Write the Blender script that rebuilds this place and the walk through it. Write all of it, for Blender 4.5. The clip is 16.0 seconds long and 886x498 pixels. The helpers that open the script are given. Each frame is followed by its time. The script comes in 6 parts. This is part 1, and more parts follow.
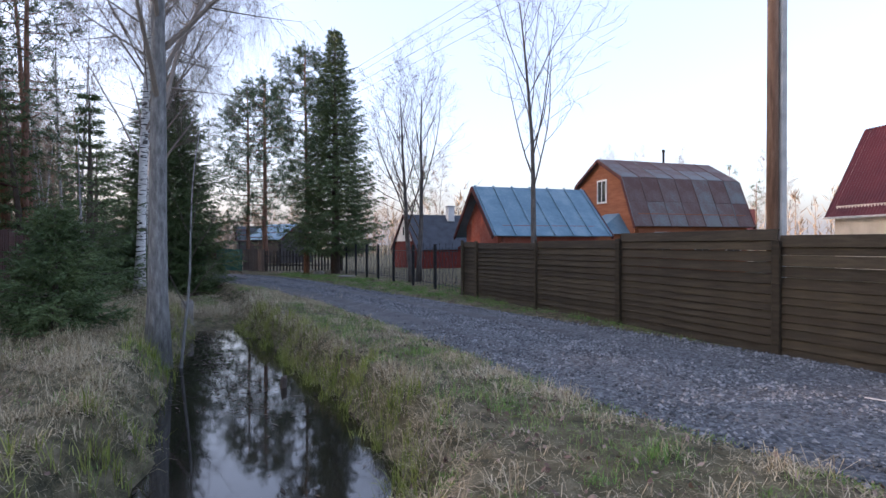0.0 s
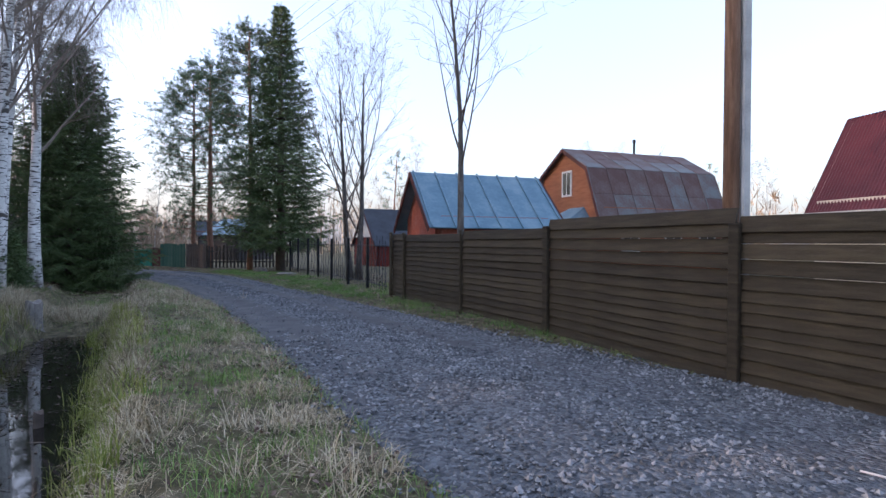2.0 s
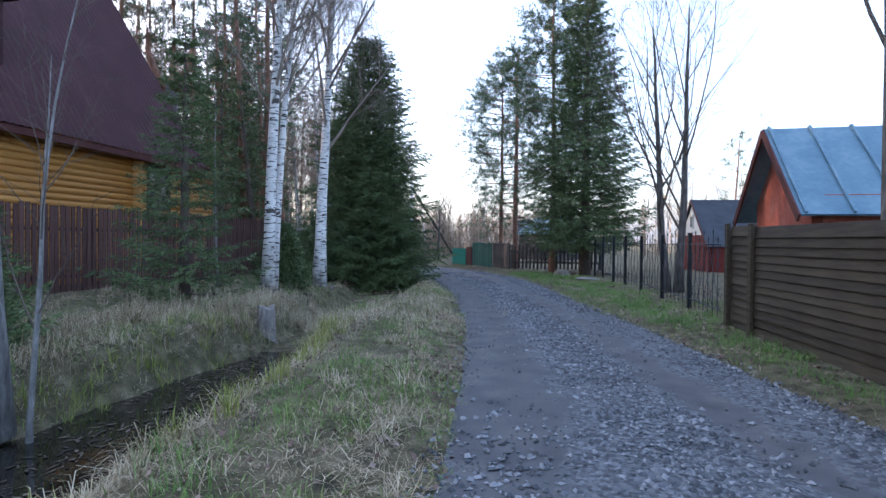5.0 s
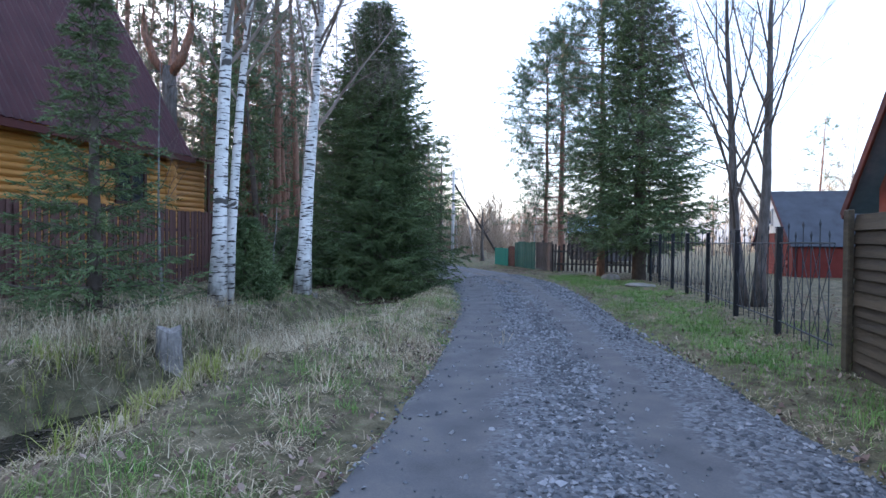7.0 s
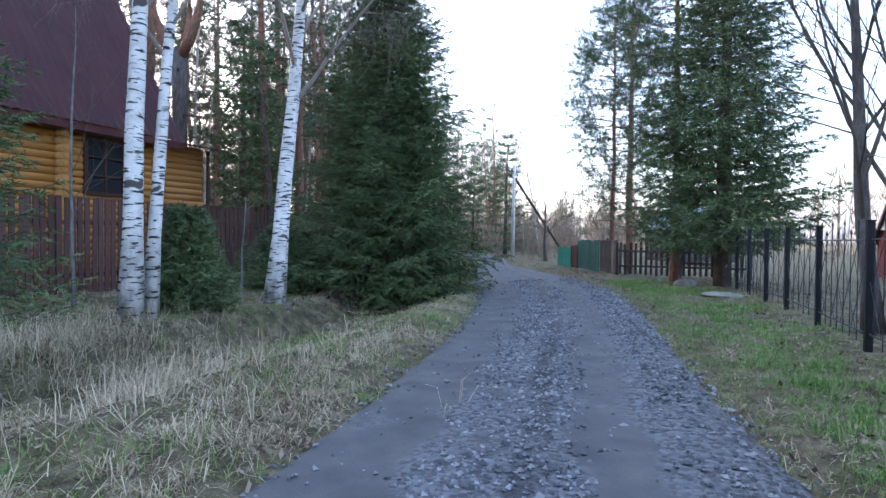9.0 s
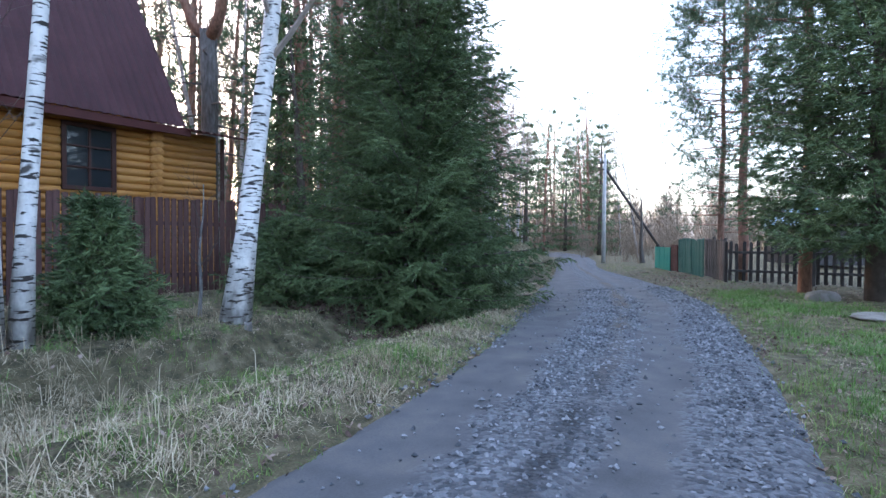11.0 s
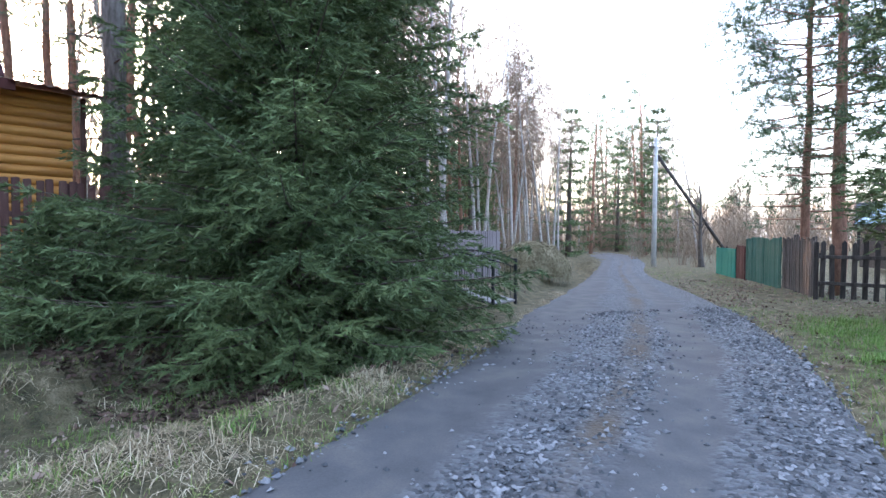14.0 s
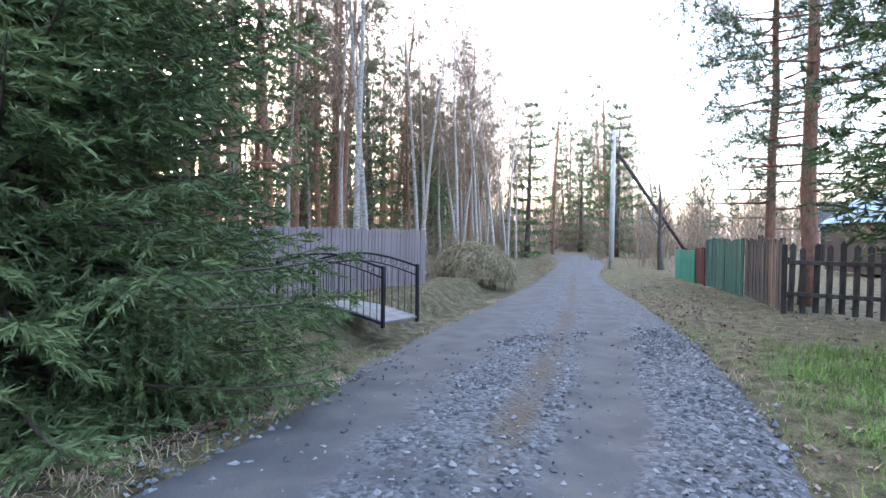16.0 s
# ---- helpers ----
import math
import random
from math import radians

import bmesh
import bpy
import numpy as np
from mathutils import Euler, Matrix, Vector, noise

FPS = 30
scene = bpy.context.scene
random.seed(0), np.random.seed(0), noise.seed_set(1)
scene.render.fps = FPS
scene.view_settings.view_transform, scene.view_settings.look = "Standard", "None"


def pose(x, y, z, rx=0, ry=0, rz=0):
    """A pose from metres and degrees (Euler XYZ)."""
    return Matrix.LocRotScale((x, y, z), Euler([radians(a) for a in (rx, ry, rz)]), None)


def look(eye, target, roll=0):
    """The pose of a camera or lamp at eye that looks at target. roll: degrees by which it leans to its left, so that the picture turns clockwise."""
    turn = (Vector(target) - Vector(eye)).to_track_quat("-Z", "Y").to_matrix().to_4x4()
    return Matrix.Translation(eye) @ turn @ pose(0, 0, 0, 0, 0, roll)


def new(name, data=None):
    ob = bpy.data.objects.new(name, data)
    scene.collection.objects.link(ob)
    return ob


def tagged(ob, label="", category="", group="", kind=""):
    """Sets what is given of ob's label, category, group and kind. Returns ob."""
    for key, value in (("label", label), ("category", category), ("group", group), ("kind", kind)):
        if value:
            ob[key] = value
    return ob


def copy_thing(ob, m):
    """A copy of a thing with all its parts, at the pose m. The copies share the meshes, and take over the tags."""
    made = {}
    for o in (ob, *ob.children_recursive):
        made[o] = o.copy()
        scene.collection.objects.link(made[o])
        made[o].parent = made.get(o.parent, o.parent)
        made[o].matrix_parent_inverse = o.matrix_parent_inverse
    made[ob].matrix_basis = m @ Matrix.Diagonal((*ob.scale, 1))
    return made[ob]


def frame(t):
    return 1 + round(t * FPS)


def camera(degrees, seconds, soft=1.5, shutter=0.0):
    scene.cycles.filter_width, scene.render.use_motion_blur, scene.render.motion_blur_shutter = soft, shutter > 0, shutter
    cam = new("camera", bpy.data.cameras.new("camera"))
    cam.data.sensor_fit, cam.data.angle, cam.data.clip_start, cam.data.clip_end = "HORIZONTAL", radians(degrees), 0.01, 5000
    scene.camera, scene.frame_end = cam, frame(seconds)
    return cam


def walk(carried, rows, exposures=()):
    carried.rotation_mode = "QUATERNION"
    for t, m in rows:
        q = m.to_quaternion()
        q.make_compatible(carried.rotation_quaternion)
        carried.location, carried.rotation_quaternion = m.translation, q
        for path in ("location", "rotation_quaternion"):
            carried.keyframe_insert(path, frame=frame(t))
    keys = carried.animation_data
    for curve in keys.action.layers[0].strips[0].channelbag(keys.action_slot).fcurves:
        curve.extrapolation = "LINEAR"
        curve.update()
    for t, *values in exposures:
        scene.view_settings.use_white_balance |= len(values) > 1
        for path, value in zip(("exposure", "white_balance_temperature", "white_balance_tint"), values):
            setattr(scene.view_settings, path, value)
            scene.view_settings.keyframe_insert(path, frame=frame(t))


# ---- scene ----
cam = camera(76.8, 16.0)
METRES, EYE, TILT, LEAN, TURN = 26.4, 1.7, 0.0, 0.0, 9.2
ROWS = [
    (0.0, 0.0, 0.0, 0.0, -0.0, -0.46, 0.11),
    (0.5, 0.0231, 0.0177, -0.0008, -6.23, -0.52, 0.06),
    (1.0, 0.0424, 0.0403, -0.0025, -6.35, -0.52, -0.07),
    (1.5, 0.0579, 0.0646, -0.0054, -6.18, -0.51, -0.23),
    (2.0, 0.0649, 0.0922, -0.0073, -1.4, -0.51, -0.35),
    (2.5, 0.069, 0.1214, -0.007, 7.89, -0.58, -0.34),
    (3.0, 0.0685, 0.153, -0.0071, 18.25, -0.62, -0.34),
    (3.5, 0.0658, 0.1821, -0.0074, 23.42, -0.65, -0.42),
    (4.0, 0.0615, 0.2144, -0.0086, 27.38, -0.7, -0.5),
    (6.5, 0.0384, 0.3714, -0.0089, 34.67, -0.82, -0.48),
    (7.0, 0.0299, 0.4041, -0.0094, 37.17, -0.87, -0.52),
    (7.5, 0.0242, 0.4352, -0.0085, 38.12, -0.92, -0.52),
    (8.0, 0.0175, 0.4686, -0.0098, 40.07, -0.96, -0.57),
    (8.5, 0.0105, 0.4988, -0.0101, 41.04, -0.95, -0.57),
    (9.0, -0.0012, 0.5298, -0.0109, 45.11, -1.04, -0.53),
    (9.5, -0.014, 0.5596, -0.01, 48.07, -1.1, -0.48),
    (12.0, -0.0863, 0.7063, -0.0122, 58.68, -1.09, -0.13),
    (12.5, -0.1043, 0.7344, -0.0116, 59.71, -1.13, -0.12),
    (13.0, -0.1235, 0.7636, -0.0119, 60.53, -1.28, -0.27),
    (13.5, -0.1386, 0.7893, -0.0108, 60.7, -1.27, -0.3),
    (14.0, -0.1557, 0.8138, -0.0121, 61.1, -1.25, -0.39),
    (14.5, -0.1715, 0.8373, -0.0119, 61.47, -1.32, -0.43),
    (15.0, -0.1892, 0.8613, -0.013, 61.95, -1.36, -0.49),
    (15.5, -0.2013, 0.8845, -0.012, 61.34, -1.38, -0.51),
    (16.0, -0.2111, 0.9116, -0.0111, 58.28, -1.31, -0.6),
]
walk(cam, [(t, pose(0, 0, EYE, TILT, LEAN, TURN) @ pose(METRES * x, METRES * y, METRES * z, 90 + pitch, roll, yaw)) for t, x, y, z, yaw, pitch, roll in ROWS], [(0.0, 1.6, 5600, 23), (2.0, 1.64, 5460, 21), (3.0, 1.78, 5300, 18), (6.0, 2.25, 5200, 18), (9.0, 2.52, 5180, 17), (12.5, 2.88, 5340, 17), (16.0, 3.26, 5680, 18)])

# ---- light ----
SUN_AZ, SUN_EL = -103.6, 10.3          # degrees, clockwise from +y
world = bpy.data.worlds.new("sky")
scene.world = world
world.use_nodes = True
wn = world.node_tree.nodes
sky = wn.new("ShaderNodeTexSky")
sky.sky_type = "NISHITA"
sky.sun_disc = False
sky.sun_elevation, sky.sun_rotation = radians(SUN_EL), radians(SUN_AZ)
sky.altitude, sky.air_density, sky.dust_density, sky.ozone_density = 50, 1.0, 5.0, 1.0
wn["Background"].inputs["Strength"].default_value = 0.15
# an even pale tone added to the whole sky, to whiten and brighten it
veil = wn.new("ShaderNodeMix")
veil.data_type, veil.blend_type = "RGBA", "ADD"
veil.inputs[0].default_value, veil.inputs[7].default_value = 1.0, (1.02, 0.99, 0.95, 1)
world.node_tree.links.new(sky.outputs[0], veil.inputs[6])
world.node_tree.links.new(veil.outputs[2], wn["Background"].inputs["Color"])
sun = new("sun", bpy.data.lights.new("sun", "SUN"))
sun.data.energy, sun.data.angle, sun.data.color = 2.0, radians(0.6), (1.0, 0.6, 0.32)
sd = Vector((math.sin(radians(SUN_AZ)) * math.cos(radians(SUN_EL)), math.cos(radians(SUN_AZ)) * math.cos(radians(SUN_EL)), math.sin(radians(SUN_EL))))
sun.matrix_world = look((0, 0, 30), Vector((0, 0, 30)) - sd)

rng = np.random.default_rng(7)


# ---- mesh tools ----
class MB:
    """Collects triangles."""

    def __init__(self):
        self.v, self.f, self.n = [], [], 0

    def add(self, v, f):
        v = np.asarray(v, float).reshape(-1, 3)
        f = np.asarray(f, int).reshape(-1, 3)
        self.v.append(v)
        self.f.append(f + self.n)
        self.n += len(v)

    def mesh(self, name, smooth=False):
        v = np.concatenate(self.v)
        f = np.concatenate(self.f)
        me = bpy.data.meshes.new(name)
        me.vertices.add(len(v))
        me.vertices.foreach_set("co", v.astype(np.float32).ravel())
        me.loops.add(len(f) * 3)
        me.loops.foreach_set("vertex_index", f.astype(np.int32).ravel())
        me.polygons.add(len(f))
        me.polygons.foreach_set("loop_start", np.arange(0, len(f) * 3, 3, dtype=np.int32))
        me.polygons.foreach_set("use_smooth", np.full(len(f), smooth, dtype=bool))
        me.update(calc_edges=True)
        return me


def part(name, mb, material, parent=None, label="", smooth=False):
    me = mb if isinstance(mb, bpy.types.Mesh) else mb.mesh(name, smooth)
    if material and not me.materials:
        me.materials.append(material)
    ob = new(name, me)
    ob.parent = parent
    if label:
        tagged(ob, label)
    return ob


def empty(name, m, label, category, group="", kind=""):
    ob = new(name)
    ob.matrix_basis = m
    return tagged(ob, label, category, group, kind)


def tf(v, m):
    v = np.asarray(v, float).reshape(-1, 3)
    a = np.array(m)
    return v @ a[:3, :3].T + a[:3, 3]


SG = np.array([[i, j, k] for i in (-1, 1) for j in (-1, 1) for k in (-1, 1)], float)


def chamfer_box(sx, sy, sz, c):
    """A box with bevelled edges round the origin: 24 points, 44 triangles."""
    h = np.array([sx, sy, sz]) / 2
    pts, idx = [], {}
    for n, s in enumerate(SG):
        for a in range(3):
            p = s * (h - c)
            p[a] = s[a] * h[a]
            idx[n, a] = len(pts)
            pts.append(p)
    pts = np.array(pts)
    tris = []

    def poly(ids):
        q = pts[ids]
        nrm = np.cross(q[1] - q[0], q[2] - q[0])
        if np.dot(nrm, q.mean(0)) < 0:
            ids = ids[::-1]
        for k in range(1, len(ids) - 1):
            tris.append((ids[0], ids[k], ids[k + 1]))

    num = {tuple(s): n for n, s in enumerate(SG)}
    for a in range(3):
        b, d = (a + 1) % 3, (a + 2) % 3
        for s in (-1, 1):
            ring = []
            for u, w in ((-1, -1), (1, -1), (1, 1), (-1, 1)):
                k = [0, 0, 0]
                k[a], k[b], k[d] = s, u, w
                ring.append(idx[num[tuple(map(float, k))], a])
            poly(ring)
    for a in range(3):
        b, d = (a + 1) % 3, (a + 2) % 3
        for u in (-1, 1):
            for w in (-1, 1):
                k0, k1 = [0, 0, 0], [0, 0, 0]
                k0[a], k0[b], k0[d] = -1, u, w
                k1[a], k1[b], k1[d] = 1, u, w
                n0, n1 = num[tuple(map(float, k0))], num[tuple(map(float, k1))]
                poly([idx[n0, b], idx[n1, b], idx[n1, d], idx[n0, d]])
    for n in range(8):
        poly([idx[n, 0], idx[n, 1], idx[n, 2]])
    return pts, np.array(tris)


def box(mb, centre, size, m=None, c=0.006):
    v, f = chamfer_box(*size, min(c, min(size) * 0.3))
    v = v + np.array(centre)
    mb.add(tf(v, m) if m is not None else v, f)


def box_part(name, centre, size, material, parent, c=0.006, label="", rz=0, ry=0, rx=0):
    mb = MB()
    box(mb, (0, 0, 0), size, None, c)
    ob = part(name, mb, material, parent, label)
    ob.matrix_basis = pose(*centre, rx, ry, rz)
    return ob


def tube(mb, pts, rad, sides=8, cap=True):
    pts = np.asarray(pts, float)
    rad = np.broadcast_to(np.asarray(rad, float), (len(pts),))
    d = np.gradient(pts, axis=0)
    d /= np.linalg.norm(d, axis=1)[:, None] + 1e-9
    ref = np.where(np.abs(d[:, 2:3]) > 0.9, [[1.0, 0, 0]], [[0, 0, 1.0]])
    ref = np.broadcast_to(ref[0], d.shape)
    a = np.cross(d, ref)
    a /= np.linalg.norm(a, axis=1)[:, None] + 1e-9
    b = np.cross(d, a)
    an = np.linspace(0, 2 * np.pi, sides, endpoint=False)
    v = pts[:, None] + rad[:, None, None] * (a[:, None] * np.cos(an)[None, :, None] + b[:, None] * np.sin(an)[None, :, None])
    f = []
    for i in range(len(pts) - 1):
        for j in range(sides):
            k = (j + 1) % sides
            p, q, r, s = i * sides + j, i * sides + k, (i + 1) * sides + k, (i + 1) * sides + j
            f += [(p, s, r), (p, r, q)]
    v = v.reshape(-1, 3)
    if cap:
        n = len(v)
        v = np.vstack([v, pts[:1], pts[-1:]])
        m = (len(pts) - 1) * sides
        for j in range(sides):
            k = (j + 1) % sides
            f += [(n, j, k), (n + 1, m + k, m + j)]
    mb.add(v, f)


def sticks(mb, p0, p1, r0, r1, sides=3):
    """Many tapered sticks at once."""
    p0, p1 = np.asarray(p0, float), np.asarray(p1, float)
    n = len(p0)
    if n == 0:
        return
    d = p1 - p0
    d /= np.linalg.norm(d, axis=1)[:, None] + 1e-9
    ref = np.where(np.abs(d[:, 2:3]) > 0.8, np.array([[1.0, 0, 0]]), np.array([[0, 0, 1.0]]))
    a = np.cross(d, ref)
    a /= np.linalg.norm(a, axis=1)[:, None] + 1e-9
    b = np.cross(d, a)
    an = np.linspace(0, 2 * np.pi, sides, endpoint=False)
    ring = a[:, None] * np.cos(an)[None, :, None] + b[:, None] * np.sin(an)[None, :, None]
    r0 = np.broadcast_to(r0, (n,))[:, None, None]
    r1 = np.broadcast_to(r1, (n,))[:, None, None]
    v = np.concatenate([p0[:, None] + ring * r0, p1[:, None] + ring * r1], axis=1)
    f = []
    for j in range(sides):
        k = (j + 1) % sides
        f += [(j, k, sides + k), (j, sides + k, sides + j)]
    f = np.array(f)[None] + (np.arange(n) * 2 * sides)[:, None, None]
    mb.add(v, f)


def unit(v):
    return v / (np.linalg.norm(v, axis=-1, keepdims=True) + 1e-9)


def needles(mb, base, direction, length, width, r):
    """Many thin triangles, each lying along its direction."""
    n = len(base)
    side = unit(np.cross(direction, unit(r.normal(size=(n, 3)))))
    length = np.broadcast_to(length, (n,))[:, None]
    width = np.broadcast_to(width, (n,))[:, None]
    v = np.stack([base - side * width / 2, base + side * width / 2, base + unit(direction) * length], axis=1)
    mb.add(v, np.arange(n * 3).reshape(-1, 3))


# ---- materials ----
def mat(name, cols, scale=8.0, rough=0.8, bump=0.3, metal=0.0, fine=60.0, stretch=(1, 1, 1), island=0.0, objrand=0.0, spec=0.3, dist=0.02, trans=0.0):
    """Paint of two or three tones, mixed by noise at two scales, with fine relief."""
    m = bpy.data.materials.new(name)
    m.use_nodes = True
    t = m.node_tree
    nd, ln = t.nodes, t.links
    bs = nd["Principled BSDF"]
    tc = nd.new("ShaderNodeTexCoord")
    mp = nd.new("ShaderNodeMapping")
    mp.inputs["Scale"].default_value = stretch
    ln.new(tc.outputs["Object"], mp.inputs["Vector"])
    n1 = nd.new("ShaderNodeTexNoise")
    n1.inputs["Scale"].default_value, n1.inputs["Detail"].default_value = scale, 6
    n2 = nd.new("ShaderNodeTexNoise")
    n2.inputs["Scale"].default_value, n2.inputs["Detail"].default_value = fine, 4
    for n in (n1, n2):
        ln.new(mp.outputs[0], n.inputs["Vector"])
    add = nd.new("ShaderNodeMath")
    add.operation = "MULTIPLY_ADD"
    ln.new(n2.outputs[0], add.inputs[0])
    add.inputs[1].default_value = 0.4
    ln.new(n1.outputs[0], add.inputs[2])
    val = add.outputs[0]
    if island or objrand:
        src = nd.new("ShaderNodeNewGeometry").outputs["Random Per Island"] if island else nd.new("ShaderNodeObjectInfo").outputs["Random"]
        a2 = nd.new("ShaderNodeMath")
        a2.operation = "MULTIPLY_ADD"
        ln.new(src, a2.inputs[0])
        a2.inputs[1].default_value = island or objrand
        ln.new(val, a2.inputs[2])
        sub = nd.new("ShaderNodeMath")
        sub.operation = "SUBTRACT"
        ln.new(a2.outputs[0], sub.inputs[0])
        sub.inputs[1].default_value = (island or objrand) / 2
        val = sub.outputs[0]
    rp = nd.new("ShaderNodeValToRGB")
    ln.new(val, rp.inputs[0])
    el = rp.color_ramp.elements
    while len(el) < len(cols):
        el.new(0.5)
    for i, c in enumerate(cols):
        el[i].position = 0.42 + 0.56 * i / max(1, len(cols) - 1) - 0.0
        el[i].color = (*c, 1)
    ln.new(rp.outputs[0], bs.inputs["Base Color"])
    bs.inputs["Roughness"].default_value = rough
    bs.inputs["Metallic"].default_value = metal
    bs.inputs["Specular IOR Level"].default_value = spec
    if trans:
        bs.inputs["Transmission Weight"].default_value = trans
    if bump:
        bp = nd.new("ShaderNodeBump")
        bp.inputs["Strength"].default_value, bp.inputs["Distance"].default_value = bump, dist
        ln.new(add.outputs[0], bp.inputs["Height"])
        ln.new(bp.outputs[0], bs.inputs["Normal"])
    return m


M_SOIL = mat("soil_and_thatch", [(0.026, 0.028, 0.015), (0.1, 0.09, 0.048), (0.21, 0.18, 0.115)], 5.0, 0.95, 1.0, fine=55, dist=0.08)
M_GRASS = mat("green_grass_blade", [(0.065, 0.12, 0.02), (0.13, 0.215, 0.042), (0.24, 0.28, 0.09)], 1.2, 0.6, 0, island=0.5)
M_STRAW = mat("dry_grass_blade", [(0.18, 0.145, 0.088), (0.34, 0.285, 0.18), (0.5, 0.445, 0.315)], 1.0, 0.7, 0, island=0.6)
M_GRAVEL = mat("gravel_stone", [(0.06, 0.067, 0.075), (0.12, 0.131, 0.144), (0.25, 0.263, 0.28)], 2.0, 0.85, 0.2, island=0.7)
M_PLANK = mat("brown_stained_board", [(0.019, 0.0145, 0.009), (0.038, 0.03, 0.018), (0.06, 0.048, 0.029)], 2.5, 0.75, 0.5, fine=30, stretch=(1, 8, 8), objrand=0.25)
M_IRON = mat("black_painted_iron", [(0.008, 0.01, 0.013), (0.018, 0.02, 0.024)], 8, 0.5, 0.15, metal=0.2)
M_RODS = mat("grey_iron_rod", [(0.02, 0.026, 0.032), (0.05, 0.06, 0.07)], 8, 0.55, 0.1, metal=0.3)
M_BROWNFENCE = mat("maroon_brown_picket", [(0.052, 0.026, 0.0225), (0.088, 0.046, 0.041), (0.125, 0.071, 0.062)], 2, 0.75, 0.4, fine=25, stretch=(8, 8, 1), objrand=0.25)
M_OLDWOOD = mat("weathered_dark_wood", [(0.025, 0.023, 0.022), (0.055, 0.05, 0.047), (0.1, 0.093, 0.088)], 3, 0.9, 0.6, fine=25, stretch=(8, 8, 1), objrand=0.3)
M_GREENBOARD = mat("faded_green_board", [(0.012, 0.055, 0.042), (0.02, 0.095, 0.074), (0.06, 0.12, 0.1)], 2, 0.8, 0.4, fine=25, stretch=(8, 8, 1), objrand=0.3)
M_TEAL = mat("teal_sheet", [(0.006, 0.14, 0.105), (0.012, 0.2, 0.155)], 2, 0.7, 0.2)
M_LOG = mat("amber_log", [(0.26, 0.115, 0.02), (0.38, 0.185, 0.038), (0.47, 0.25, 0.062)], 2.0, 0.5, 0.25, fine=25, stretch=(6, 1, 6), objrand=0.25, spec=0.4)
M_MAROON = mat("maroon_roof_sheet", [(0.028, 0.007, 0.0095), (0.042, 0.0112, 0.0145), (0.056, 0.019, 0.022)], 1.2, 0.62, 0.15, fine=14)
M_REDROOF = mat("red_corrugated_roof", [(0.05, 0.0065, 0.011), (0.074, 0.0105, 0.016), (0.1, 0.02, 0.025)], 1.0, 0.5, 0.15, fine=14)
M_BLUEROOF = mat("blue_grey_metal_roof", [(0.08, 0.152, 0.208), (0.12, 0.208, 0.272), (0.192, 0.28, 0.336)], 1.5, 0.5, 0.2, fine=10, metal=0.15)
M_PATCHROOF = mat("rusty_patchwork_roof", [(0.085, 0.046, 0.039), (0.115, 0.085, 0.078), (0.135, 0.15, 0.155)], 1.1, 0.65, 0.3, fine=9, objrand=0.55)
M_ORANGE = mat("orange_painted_wall", [(0.175, 0.06, 0.026), (0.235, 0.088, 0.04), (0.28, 0.12, 0.062)], 1.5, 0.8, 0.2, fine=12, stretch=(1, 1, 6))
M_SHEDRED = mat("faded_red_gable", [(0.186, 0.0434, 0.0279), (0.2604, 0.0744, 0.0496), (0.31, 0.1488, 0.1116)], 1.5, 0.8, 0.3, fine=12)
M_DARKRED = mat("dark_red_board", [(0.05, 0.014, 0.013), (0.085, 0.026, 0.023)], 2, 0.7, 0.2)
M_WHITE = mat("white_paint", [(0.51, 0.51, 0.51), (0.663, 0.663, 0.6545)], 3, 0.6, 0.1)
M_DARKROOF = mat("dark_slate_roof", [(0.03, 0.035, 0.045), (0.06, 0.07, 0.085)], 2, 0.8, 0.3)
M_BRICK = mat("red_brick", [(0.108, 0.018, 0.0126), (0.144, 0.0288, 0.0216)], 3, 0.85, 0.2, objrand=0.4)
M_CEMENT = mat("grey_concrete", [(0.3, 0.3, 0.29), (0.42, 0.42, 0.41), (0.5, 0.5, 0.48)], 4, 0.9, 0.3, fine=40)
M_PLASTER = mat("cream_plaster", [(0.4, 0.35, 0.28), (0.55, 0.5, 0.42)], 2, 0.9, 0.2)
M_GLASS = mat("window_glass", [(0.02, 0.025, 0.03), (0.03, 0.035, 0.04)], 2, 0.04, 0, spec=0.8)
M_FRAMEBROWN = mat("dark_brown_frame", [(0.035, 0.014, 0.01), (0.06, 0.024, 0.017)], 4, 0.5, 0.2)
M_BARKDARK = mat("dark_grey_bark", [(0.05, 0.045, 0.04), (0.1, 0.092, 0.084), (0.16, 0.15, 0.14)], 5, 0.95, 0.8, fine=26, stretch=(3, 3, 0.8), dist=0.03)
# brown stands for low orange sun on the concrete pole's left face
M_POLESUNLIT = mat("sunlit_brown_pole_side", [(0.09, 0.05, 0.032), (0.17, 0.1, 0.065), (0.26, 0.17, 0.12)], 3, 0.85, 0.5, fine=20, stretch=(6, 6, 0.6))
M_BARKGREY = mat("grey_bark", [(0.1, 0.098, 0.095), (0.2, 0.2, 0.196), (0.33, 0.33, 0.322)], 4.5, 0.95, 1.0, fine=22, stretch=(4, 4, 1.0), dist=0.05)
M_BARKPINE = mat("red_brown_pine_bark", [(0.11, 0.065, 0.047), (0.21, 0.12, 0.083), (0.3, 0.17, 0.115)], 5, 0.95, 0.9, fine=20, stretch=(3, 3, 0.9), dist=0.03)
M_BARKSPRUCE = mat("spruce_bark", [(0.066, 0.0528, 0.044), (0.132, 0.11, 0.0935)], 6, 0.95, 0.8, fine=20, dist=0.03)
M_TWIG = mat("grey_brown_twig", [(0.06, 0.048, 0.04), (0.13, 0.108, 0.09)], 2, 0.9, 0, island=0.4)
